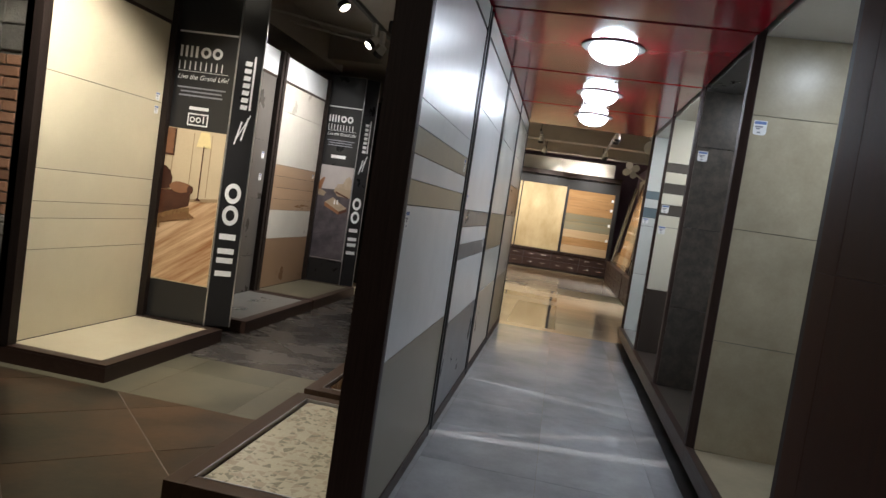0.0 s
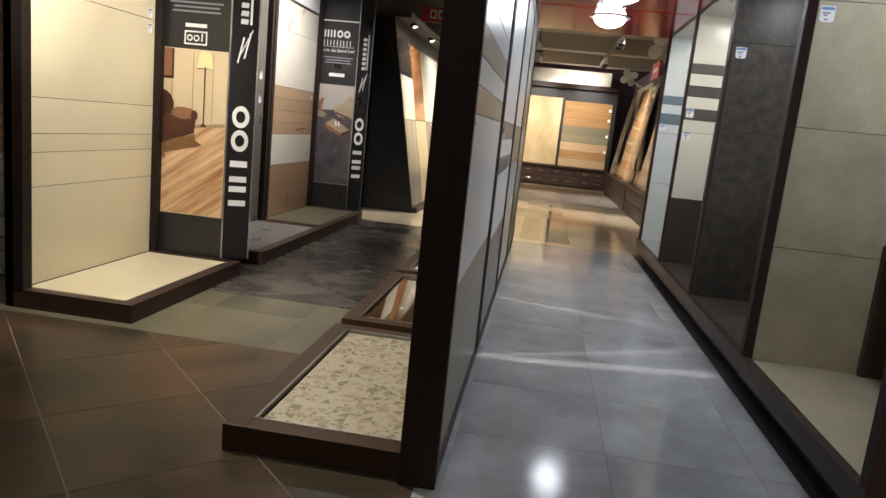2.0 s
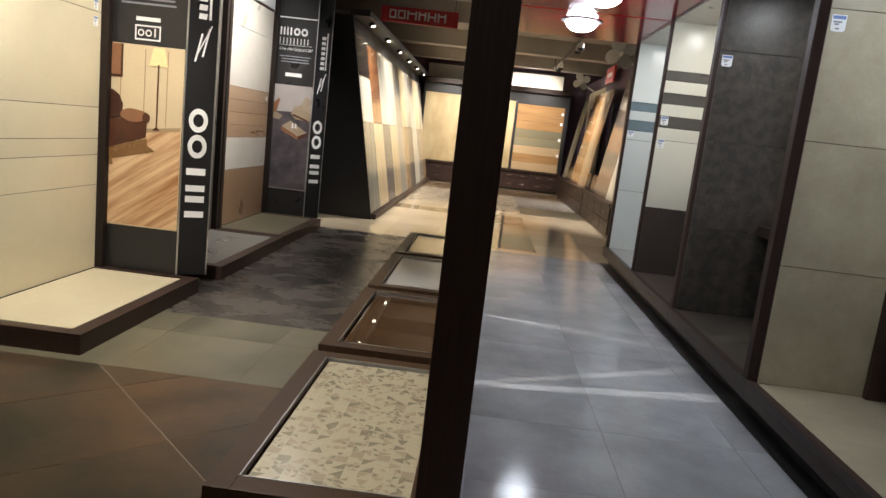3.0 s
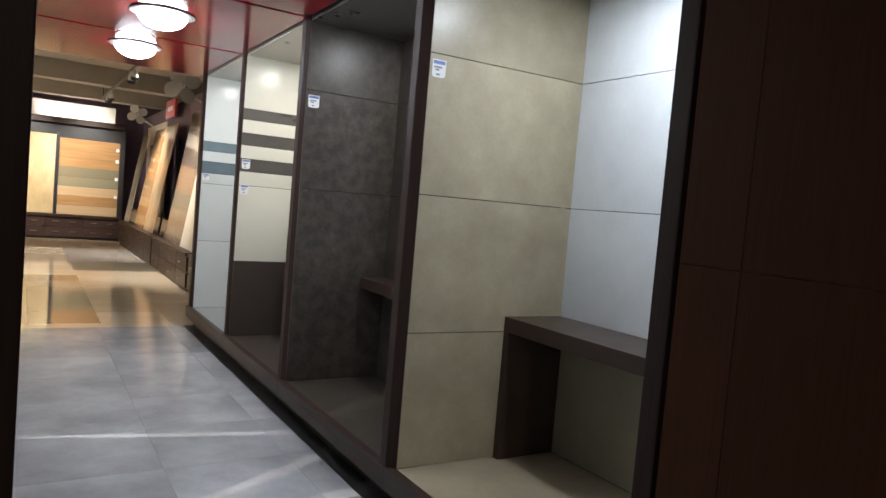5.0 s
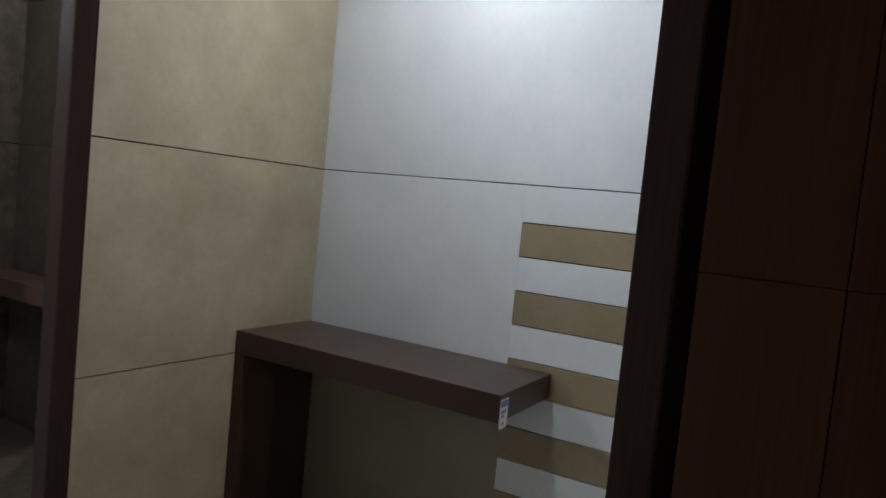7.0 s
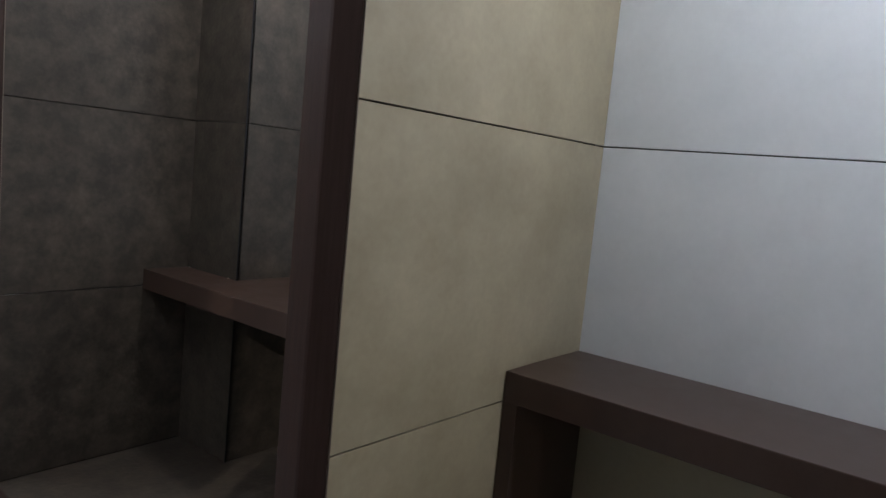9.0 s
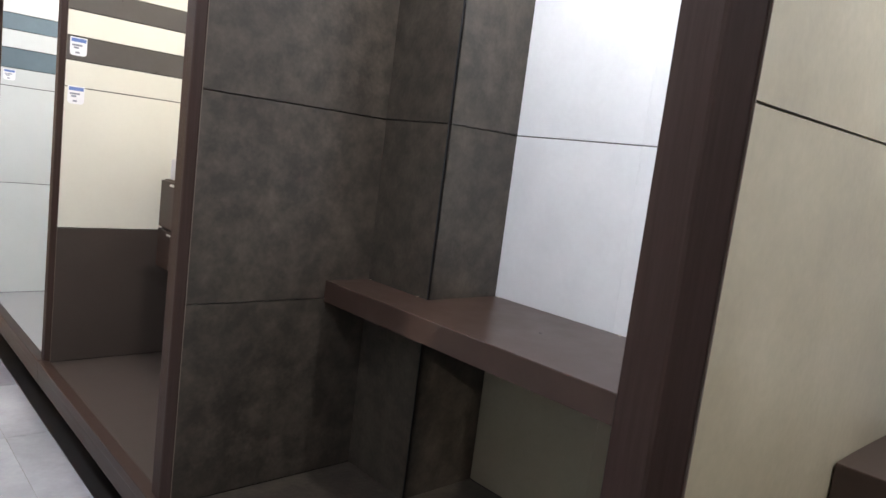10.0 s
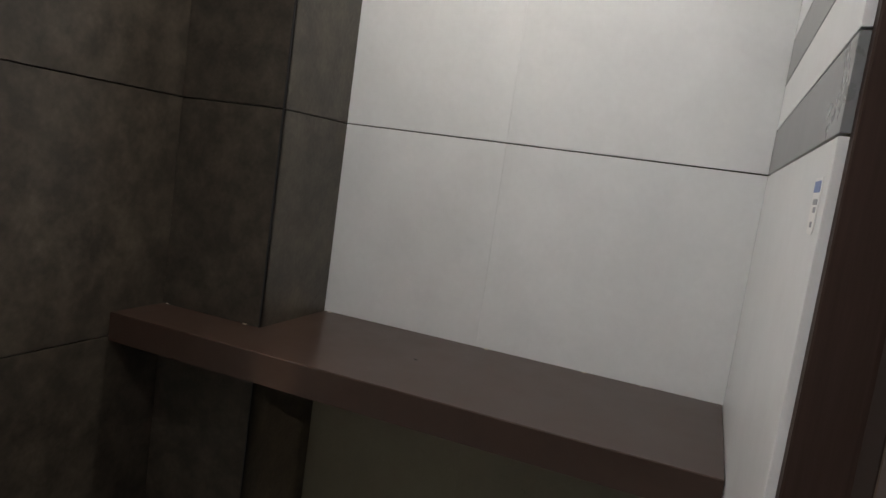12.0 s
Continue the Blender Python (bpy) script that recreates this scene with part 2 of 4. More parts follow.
def tile_rows(parent, p, u, n, length, rows, gap=0.0034, thick=0.010, cuts=()):
    """Courses of wall tiles: rows of (z0, z1, material); p is the foot of the wall at z 0, u its level direction."""
    u = Vector(u)
    for z0, z1, mat in rows:
        marks = [0.0, *[c for c in cuts if 0 < c < length], length]
        for a, b in zip(marks, marks[1:]):
            lo, hi = (0.0001 if a else 0), (0.0001 if b < length else 0)
            q = Vector(p) + u * (a + lo) + Vector((0, 0, z0 + gap / 2))
            part("tile", slab(q, u * (b - a - lo - hi), (0, 0, z1 - z0 - gap), n, thick, 0.0006), mat, parent)


def sticker(parent, p, u, n, w=0.065, h=0.075):
    """A white label with a blue head and unreadable lines."""
    u, up, n = Vector(u), Vector((0, 0, 1)), Vector(n)
    p = Vector(p)
    bm = bmesh.new()
    r = 0.22 * w
    outline = [(0, h), (0, r)] + [(r - r * math.cos(a), r - r * math.sin(a)) for a in (0.4, 0.8, 1.2)] + [(r, 0), (w - r, 0)]
    outline += [(w - r + r * math.sin(a), r - r * math.cos(a)) for a in (0.4, 0.8, 1.2)] + [(w, r), (w, h)]
    front = [bm.verts.new(p + u * a + up * b + n * 0.0012) for a, b in outline]
    rear = [bm.verts.new(p + u * a + up * b) for a, b in outline]
    bm.faces.new(front), bm.faces.new(rear[::-1])
    for k in range(len(outline)):
        bm.faces.new((front[k], rear[k], rear[(k + 1) % len(outline)], front[(k + 1) % len(outline)]))
    bmesh.ops.recalc_face_normals(bm, faces=bm.faces)
    s = part("label", bm, "print_white", parent, "small white paper label with a blue head")
    part("label_head", slab(p + up * h * 0.74 + u * w * 0.06 + n * 0.0012, u * w * 0.88, up * h * 0.2, n, 0.0006, 0.0002), "print_blue", s)
    bm = bmesh.new()
    for i, (k, w2) in enumerate(((0.52, 0.6), (0.38, 0.3), (0.12, 0.25))):
        slab(p + up * h * k + u * w * (0.12 + 0.1 * i) + n * 0.0012, u * w * w2, up * h * 0.1, n, 0.0006, 0.0002, bm)
    part("label_lines", bm, "print_grey", s)
    return s


# ---------------------------------------------------------------- the shell
Z_HALL = 3.35
RED = 2.42
MOD = 1.475
Y0 = 2.96
YS = [Y0 + MOD * k for k in range(5)]


def structure(name, bm, mat, label=""):
    return tagged(part(name, bm, mat), label, "", "", "structure")


floor = structure("floor", box(-6.2, 3.2, -3.2, 20.2, -0.2, -0.002), "grout", "tiled showroom floor on dark grout")
structure("ceiling", box(-6.2, 3.2, -3.2, 20.2, Z_HALL, Z_HALL + 0.15), "concrete", "dim grey concrete ceiling over the showroom")
structure("wall_north", box(-6.2, 3.2, 20.0, 20.2, -0.012, Z_HALL), "plum", "dark plum painted end wall")
structure("wall_south", box(-6.2, 3.2, -3.2, -3.0, -0.012, Z_HALL), "concrete", "plain dim wall behind the entrance")
structure("wall_west", box(-6.2, -6.0, -3.0, 20.0, -0.012, Z_HALL), "concrete", "plain dim side wall")
structure("wall_east", box(3.0, 3.2, -3.0, 20.0, -0.012, Z_HALL), "concrete", "plain dim side wall")
structure("ceiling_beam", box(-4.3, -3.42, 2.0, 10.25, 2.98, Z_HALL), "concrete", "broad painted beam above the tile displays")
for yb in (9.6, 12.6, 15.6, 18.2):
    structure("ceiling_beam", box(-6.0, 3.0, yb, yb + 0.35, Z_HALL - 0.32, Z_HALL), "concrete", "painted concrete ceiling beam")

# the dark timber cladding before the bays
clad = thing("wall_cladding", (0.84, 1.0, 0), "dark walnut panelled wall with narrow seams", "wall", kind="structure")
part("panel_core", box(0.862, 1.9, -1.0, 2.998, 0, 3.0), "black", clad)
for y0, y1 in ((-1.0, -0.22), (-0.22, 0.73), (0.73, 1.68), (1.68, 2.83), (2.83, 3.0)):
    for z0, z1 in ((0.0, 1.262), (1.262, 3.0)):
        part("panel", slab((0.862, y0 + 0.0008, z0 + 0.001), (0, y1 - y0 - 0.0016, 0), (0, 0, z1 - z0 - 0.001), (-1, 0, 0), 0.022, 0.0008), "wood_clad", clad)

# ---------------------------------------------------------------- tiled partition on the aisle's west side
PX = -0.55
PANEL_ROWS = [
    [(0.07, 0.69, "olive"), (0.69, 1.28, "white"), (1.28, 1.375, "beige"), (1.375, 1.47, "white"), (1.47, 1.57, "beige"), (1.57, 1.67, "white"), (1.67, 2.27, "white")],
    [(0.07, 0.62, "grey"), (0.62, 0.99, "white"), (0.99, 1.085, "grey"), (1.085, 1.19, "white"), (1.19, 1.29, "grey"), (1.29, 1.89, "white"), (1.89, 2.27, "white")],
    [(0.07, 0.65, "paleconc"), (0.65, 0.99, "paleblue"), (0.99, 1.29, "olive"), (1.29, 1.89, "paleblue"), (1.89, 2.27, "paleblue")],
    [(0.07, 0.65, "olive"), (0.65, 1.29, "paleconc"), (1.29, 1.60, "tan"), (1.60, 1.9, "paleconc"), (1.9, 2.27, "paleconc")],
]
SLOT = (0.030, 0.036, 0.024, 0.016, 0.016)
for k in range(4):
    ya, yb = YS[k] + SLOT[k], YS[k + 1] - SLOT[k + 1]
    d = thing("display_partition", (-0.6, (ya + yb) / 2, 0), "tall partition panel of striped wall tiles in a dark frame", "display panel", "partition panels along the aisle")
    part("core", box(-0.572, PX, ya + 0.004, yb - 0.004, 0.0, 2.405), "backing", d)
    for a, b in ((ya, ya + 0.028), (yb - 0.028, yb)):
        part("stile", box(-0.584, -0.532, a, b, 0.0, 2.405, 0.002), "darkmetal", d, "thin dark metal edge post")
    part("skirting", box(PX, -0.534, ya + 0.028, yb - 0.028, 0.0, 0.068, 0.002), "wood_flat", d)
    part("head_strip", box(PX, -0.538, ya + 0.028, yb - 0.028, 2.285, 2.402), "paleblue", d, "pale grey head strip")
    part("back_panel", box(-0.583, -0.572, ya + 0.028, yb - 0.028, 0.0, 2.405), "wood", d)
    tile_rows(d, (PX, ya + 0.03, 0), (0, 1, 0), (1, 0, 0), yb - ya - 0.06, PANEL_ROWS[k])
    if k < 2:
        sticker(d, (PX + 0.0102, ya + 0.06, 1.19 if k == 0 else 1.31), (0, 1, 0), (1, 0, 0), 0.06, 0.07)
        sticker(d, (PX + 0.0102, yb - 0.14, 1.49 if k == 0 else 1.03), (0, 1, 0), (1, 0, 0), 0.05, 0.07)
end = thing("end_post", (-0.6, 2.97, 0), "dark walnut end board of the tiled partition", "post")
part("board", box(-0.662, -0.530, 2.955, 2.988, 0, 3.0, 0.003), "wood", end)

# ---------------------------------------------------------------- red ceiling over the aisle
redc = thing("ceiling_red", (0.16, 5.9, RED), "glossy red acrylic drop ceiling over the aisle", "ceiling", kind="structure")
part("carrier", box(-0.66, 0.88, Y0, YS[4] + 0.02, RED + 0.02, RED + 0.12), "redseam", redc)
for k in range(4):
    part("ceiling_panel", slab((-0.66, YS[k] + 0.019, RED + 0.02), (1.53, 0, 0), (0, MOD - 0.038, 0), (0, 0, -1), 0.02), "red", redc)


def dome_light(x, y):
    d = thing("ceiling_lamp", (x, y, RED), "lit opal glass dome lamp with a metal ring", "ceiling lamp", "dome lamps on the red ceiling")
    bm = bmesh.new()
    bmesh.ops.create_uvsphere(bm, u_segments=28, v_segments=14, radius=1.0)
    for v in bm.verts:
        v.co = Vector((x + v.co.x * 0.148, y + v.co.y * 0.148, RED - 0.014 + v.co.z * (0.088 if v.co.z < 0 else 0.012)))
    for f in bm.faces:
        f.smooth = True
    part("globe", bm, "lampglass", d, "lit white opal dome")
    bm = bmesh.new()
    n = 40
    prof = [(0.142, -0.002), (0.190, -0.003), (0.196, -0.007), (0.190, -0.011), (0.142, -0.016)]
    rings = [[bm.verts.new((x + r * math.cos(2 * math.pi * i / n), y + r * math.sin(2 * math.pi * i / n), RED + h)) for r, h in prof] for i in range(n)]
    for i in range(n):
        a, b = rings[i], rings[(i + 1) % n]
        for j in range(len(prof)):
            bm.faces.new((a[j], b[j], b[(j + 1) % len(prof)], a[(j + 1) % len(prof)]))
    bmesh.ops.recalc_face_normals(bm, faces=bm.faces)
    part("ring", bm, "ringmetal", d, "brushed grey metal ring")
    return d


for yd in (5.03, 6.58, 7.82):
    dome_light(0.16, yd)

# ---------------------------------------------------------------- display bays on the aisle's east side
BF = 0.86            # front of the base and posts
BZ = 0.20            # bay floor
BT = 2.41            # bay ceiling
XF = 0.90            # front edge of the side tiles


def bay(ya, yb, xb, floor_mat, left_rows, back_rows, right_rows, near_post, far_post, label, back_cuts=(), power=14, lip=0.0, tone=None, inset=0.45, toe=0.0):
    """A tiled alcove open to the aisle; ya and yb are its tile faces, xb its back."""
    b = thing("display_bay", ((BF + xb) / 2, (ya + yb) / 2, 0), label, "display alcove", "tiled alcoves along the aisle")
    part("plinth", box(BF, xb + 0.05, near_post, far_post, 0.10, BZ - 0.012, 0.003), "wood_flat", b, "dark walnut plinth front")
    part("toe_kick", box(BF + 0.08, xb + 0.05, near_post, far_post, 0.0, 0.10), "black", b, "recessed black toe kick")
    part("plinth_nosing", box(BF - 0.004, XF - 0.001, near_post, far_post, BZ - 0.034, BZ + 0.003, 0.003), "wood_flat", b)
    part("floor_slab", slab((XF + 0.001, ya, BZ - 0.012), (xb - XF - 0.001, 0, 0), (0, yb - ya, 0), (0, 0, 1), 0.012), floor_mat, b)
    part("back_core", box(xb + 0.011, xb + 0.05, ya - 0.02, yb + 0.02, BZ - 0.012, BT + 0.05), "backing", b)
    part("roof", box(XF + 0.002, xb + 0.012, ya - 0.012, yb + 0.012, BT, BT + 0.05), "paleconc" if floor_mat != "charcoal" else "stripe", b, "plain painted alcove ceiling")
    tile_rows(b, (xb + 0.010, yb, 0), (0, -1, 0), (-1, 0, 0), yb - ya, back_rows, cuts=back_cuts)
    tile_rows(b, (XF, yb + 0.010, 0), Vector((1, -toe, 0)).normalized(), (-toe, -1, 0), xb - XF, left_rows)
    tile_rows(b, (XF - lip, ya - 0.010, 0), (1, 0, 0), (0, 1, 0), xb - XF + lip, right_rows)
    part("tile_edge", box(XF - 0.0008, XF + 0.0006, yb - 0.0005, yb + 0.009, BZ, BT), "bare_edge", b, "pale bare edge of the wall tiles")
    # recessed lamp in the alcove's ceiling
    xm, ym = XF + (xb - XF) * inset, (ya + yb) / 2
    part("downlight_rim", rod((xm, ym, BT), (xm, ym, BT - 0.006), 0.055, sides=24), "chrome", b)
    part("downlight_lens", rod((xm, ym, BT - 0.006), (xm, ym, BT - 0.008), 0.042, sides=24), "lampglass", b)
    lamp("downlight", "AREA", (xm, ym, BT - 0.02), power, tone or COOL, b, target=(xm, ym, 0), size=0.10)
    return b


def post(ya, yb, label="dark walnut post between two tiled alcoves", core=None, front=0.879):
    p = thing("post", (BF, (ya + yb) / 2, 0.2), label, "post", "posts between the alcoves")
    # front board with a broad chamfer on its south edge and a narrow shadow gap behind it
    c = min(0.038, (yb - ya) * 0.35)
    plan = [(front, yb - 0.002), (front, ya + c + 0.002), (front + 0.0012, ya + c - 0.003), (0.8952, ya + 0.002), (0.8965, ya), (XF + 0.02, ya + 0.004), (XF + 0.02, yb), (front + 0.002, yb)]
    bm = bmesh.new()
    lo, hi = ([bm.verts.new((x, y, z)) for x, y in plan] for z in (0.17, RED + 0.02))
    for k in range(len(plan)):
        bm.faces.new((lo[k], lo[(k + 1) % len(plan)], hi[(k + 1) % len(plan)], hi[k]))
    bm.faces.new(hi), bm.faces.new(lo[::-1])
    bmesh.ops.recalc_face_normals(bm, faces=bm.faces)
    part("post_board", bm, "wood", p)
    part("post_core", box(XF + 0.02, 1.70, ya + 0.012, min(yb, core or yb) - 0.012, 0.10, RED), "backing", p)
    return p


z3 = [(BZ, 0.80), (0.80, 1.40), (1.40, 2.00), (2.00, BT)]
rows = lambda m: [(a, b, m) for a, b in z3]

# beige alcove
b1 = bay(3.05, 4.433, 1.735, "beige", rows("beige"), [(1.40, 2.00, "white"), (2.00, BT, "white")], rows("white"), 3.002, 4.47,
         "alcove of beige and white wall tiles with a brown shelf", power=9.5, toe=0.030)
tile_rows(b1, (1.745, 4.417, 0), (0, -1, 0), (-1, 0, 0), 0.767, [(BZ, 0.80, "olive"), (0.80, 1.40, "white")])
striped = [(BZ, 0.29, "sand_band"), (0.29, 0.39, "white"), (0.39, 0.49, "sand_band"), (0.49, 0.59, "white"), (0.59, 0.69, "sand_band"), (0.69, 0.79, "white"),
           (0.79, 0.89, "sand_band"), (0.89, 0.99, "white"), (0.99, 1.09, "sand_band"), (1.09, 1.19, "white"), (1.19, 1.29, "sand_band"), (1.29, 1.40, "white")]
tile_rows(b1, (1.745, 3.65, 0), (0, -1, 0), (-1, 0, 0), 0.60, striped)
sticker(b1, (0.912, 4.4322, 1.90), Vector((1, -0.030, 0)).normalized(), Vector((-0.030, -1, 0)).normalized())
post(3.002, 3.092, "dark walnut end post of the alcove row", core=3.05, front=0.859)

# charcoal alcove
b2 = bay(4.532, 5.93, 1.833, "charcoal", rows("charcoal"), [(BZ, 0.80, "olive"), (0.80, 1.40, "white"), (1.40, 2.0, "white"), (2.0, BT, "white")],
         [(BZ, 0.80, "white"), (0.80, 1.40, "white"), (1.40, 1.50, "grey"), (1.50, 1.60, "white"), (1.60, 1.70, "grey"), (1.70, 1.80, "white"), (1.80, 1.90, "grey"), (1.90, BT, "white")],
         4.47, 5.965, "alcove of charcoal and white tiles with a brown shelf", back_cuts=(0.78,), power=6.4, tone=(0.97, 0.97, 0.96), inset=0.52, lip=XF - 0.879)
sticker(b2, (0.915, 5.9298, 1.895), (1, 0, 0), (0, -1, 0), 0.07, 0.075)
sticker(b2, (0.915, 4.5322, 1.30), (1, 0, 0), (0, 1, 0), 0.05, 0.06)
pier = thing("wall_pier", (1.68, 5.775, BZ), "boxed pier clad in charcoal tiles beside a white wall", "pier")
part("pier_core", box(1.535, 1.832, 5.630, 5.929, BZ, BT), "backing", pier)
tile_rows(pier, (1.535, 5.929, 0), (0, -1, 0), (-1, 0, 0), 0.309, rows("charcoal"))
tile_rows(pier, (1.526, 5.630, 0), (1, 0, 0), (0, -1, 0), 0.306, rows("charcoal"))
part("corner_trim", box(1.5235, 1.527, 5.6185, 5.622, BZ, BT), "darkmetal", pier, "thin dark metal corner trim")
post(4.435, 4.5215, front=0.859)

# striped ivory alcove
ST = [(0.80, 1.40, "ivory"), (1.40, 1.51, "ivory"), (1.51, 1.61, "stripe"), (1.61, 1.715, "ivory"), (1.715, 1.81, "stripe"), (1.81, 1.915, "ivory"), (1.915, 2.0, "stripe"), (2.0, BT, "ivory")]
b3 = bay(6.03, 7.33, 1.75, "umber", [(BZ, 0.80, "umber"), *ST], [(BZ, 0.80, "umber"), *ST], [(BZ, 0.80, "umber"), *ST], 5.965, 7.36,
         "alcove of ivory tiles with dark stripes", power=7, tone=NEUTRAL)
sticker(b3, (0.912, 7.3298, 1.53), (1, 0, 0), (0, -1, 0))
sticker(b3, (0.912, 7.3298, 1.33), (1, 0, 0), (0, -1, 0))
post(5.932, 6.025)

# pale alcove with blue-grey stripes
SB = [(BZ, 0.85, "paleblue"), (0.85, 1.40, "paleblue"), (1.40, 1.50, "paleblue"), (1.50, 1.61, "bluegrey"), (1.61, 1.71, "paleblue"), (1.71, 1.80, "bluegrey"), (1.80, BT, "paleblue")]
b4 = bay(7.40, 8.69, 1.75, "ash_floor", SB, SB, SB, 7.36, 8.80, "alcove of pale tiles with blue-grey stripes", power=7, tone=NEUTRAL)
sticker(b4, (0.912, 8.6898, 1.43), (1, 0, 0), (0, -1, 0), 0.06, 0.06)
post(7.332, 7.398)
post(8.692, 8.80, "dark walnut end post of the alcove row")
part("side_skin", box(XF, 1.80, 8.78, 8.80, 0.10, RED), "wood", b4)
part("outer_skin", box(1.90, 1.95, 2.94, 8.80, 0.0, RED + 0.1), "black", b4)

s1 = thing("wall_shelf", (1.57, 3.95, 0.80), "thick brown slab shelf on a beige tiled wall", "shelf")
part("slab", box(1.400, 1.733, 3.510, 4.415, 0.802, 0.872, 0.002), "shelf", s1)
part("end_support", box(1.402, 1.732, 4.379, 4.415, BZ + 0.001, 0.802), "shelf", s1, "dark brown end board below the shelf")
sticker(s1, (1.402, 3.5098, 0.785), (1, 0, 0), (0, -1, 0), 0.045, 0.075)
s2 = thing("wall_shelf", (1.60, 5.2, 0.78), "thick brown slab shelf along a charcoal and white wall", "shelf")
bm = bmesh.new()
plan = [(1.354, 4.534), (1.831, 4.534), (1.831, 5.617), (1.524, 5.617), (1.524, 5.928), (1.354, 5.928)]
rings = []
for z, grow in ((0.790, 0.0), (0.858, 0.0), (0.860, 0.002)):
    rings.append([bm.verts.new((x + (grow if x < 1.4 else 0), y, z)) for x, y in plan])
for lo, hi in zip(rings, rings[1:]):
    for k in range(6):
        bm.faces.new((lo[k], lo[(k + 1) % 6], hi[(k + 1) % 6], hi[k]))
bm.faces.new(rings[2]), bm.faces.new(rings[0][::-1])
bmesh.ops.recalc_face_normals(bm, faces=bm.faces)
part("slab", bm, "shelf", s2)
rng = random.Random(9)
for x, y, r in ((1.522, 5.66, 0.006), (1.53, 5.915, 0.005), (1.826, 5.60, 0.005), (1.826, 5.12, 0.006), (1.827, 4.72, 0.005), (1.827, 4.86, 0.004)):
    bm = bmesh.new()
    bmesh.ops.create_icosphere(bm, subdivisions=1, radius=r, matrix=Matrix.Translation((x - 0.002, y, 0.8605)))
    for v in bm.verts:
        v.co.x += rng.uniform(-0.3, 0.3) * r
        v.co.y += rng.uniform(-0.9, 0.9) * r
        v.co.z = max(0.8602, 0.8602 + (v.co.z - 0.8602) * 0.5)
    part("filler_crumb", bm, "plaster", s2, "crumb of pale joint filler")

cab = thing("vanity_cabinet", (1.5, 6.7, 0.62), "dark walnut wall-hung vanity with drawers", "cabinet")
part("body", box(1.285, 1.748, 6.20, 7.18, 0.66, 1.055, 0.003), "wood_flat", cab)
for z0, z1 in ((0.665, 0.835), (0.845, 1.05)):
    d = part("drawer", box(1.268, 1.285, 6.205, 7.175, z0, z1, 0.002), "wood_flat", cab)
    for yc in (6.45, 6.95):
        part("handle", rod((1.255, yc - 0.08, z1 - 0.012), (1.255, yc + 0.08, z1 - 0.012), 0.006), "chrome", d)
bas = thing("wash_basin", (1.5, 6.75, 1.055), "white ceramic vessel basin on a walnut vanity", "basin")
bm = box(1.285, 1.70, 6.50, 7.13, 1.056, 1.150, 0.012)
top = max((f for f in bm.faces), key=lambda f: f.calc_center_median().z * 10 + f.calc_area())
bmesh.ops.inset_individual(bm, faces=[top], thickness=0.02)
bmesh.ops.translate(bm, verts=list(top.verts), vec=(0, 0, -0.09))
part("bowl", bm, "white_plastic", bas)
part("drain", rod((1.5, 6.75, 1.089), (1.5, 6.75, 1.094), 0.025, sides=16), "chrome", bas)

# ---------------------------------------------------------------- sample trays along the partition's west foot


def shards(parent, x0, x1, y0, y1, z):
    """Small mosaic of straight rows: each square is whole, halved into triangles or quartered, in four stone tones."""
    rng = random.Random(5)
    mats = ("shard_a", "shard_b", "shard_c", "shard_d")
    lots = {m: bmesh.new() for m in mats}
    nx = 11
    sx = (x1 - x0) / nx
    ny = round((y1 - y0) / sx)
    sy = (y1 - y0) / ny

    def lay(piece, weights):
        m = rng.choices(mats, weights)[0]
        g = sum(piece, Vector((0, 0, 0))) / len(piece)
        h = Vector((0, 0, 0.0005 + 0.0008 * rng.random()))
        lots[m].faces.new([lots[m].verts.new(g + (p - g) * 0.95 + h) for p in piece])

    def cell(a, b, w, d, depth):
        c = [Vector((a, b, z)), Vector((a + w, b, z)), Vector((a + w, b + d, z)), Vector((a, b + d, z))]
        r = rng.random()
        if depth and r < 0.42:
            for u, v in itertools.product((0, 1), (0, 1)):
                cell(a + u * w / 2, b + v * d / 2, w / 2, d / 2, depth - 1)
        elif r < 0.72:
            k = rng.randrange(4)
            q = c[k:] + c[:k]
            lay(q[:3], (1.5, 1.5, 3, 4))
            lay([q[0], q[2], q[3]], (5, 4, 2, 0.6))
        elif r < 0.86:
            k = rng.randrange(4)
            q = c[k:] + c[:k]
            top = (q[2] + q[3]) / 2
            lay([q[0], q[1], top], (1, 1.5, 3, 4))
            lay([q[1], q[2], top], (5, 4, 2, 0.3))
            lay([q[0], top, q[3]], (5, 4, 2, 0.3))
        else:
            lay(c, (5, 4, 1.5, 0.2))

    for i, j in itertools.product(range(nx), range(ny)):
        cell(x0 + i * sx, y0 + j * sy, sx, sy, 1)
    for m, bm in lots.items():
        bmesh.ops.recalc_face_normals(bm, faces=bm.faces)
        for f in bm.faces:
            if f.normal.z < 0:
                f.normal_flip()
        tagged(part("mosaic_chip_rest", bm, m, parent), kind="stuff")


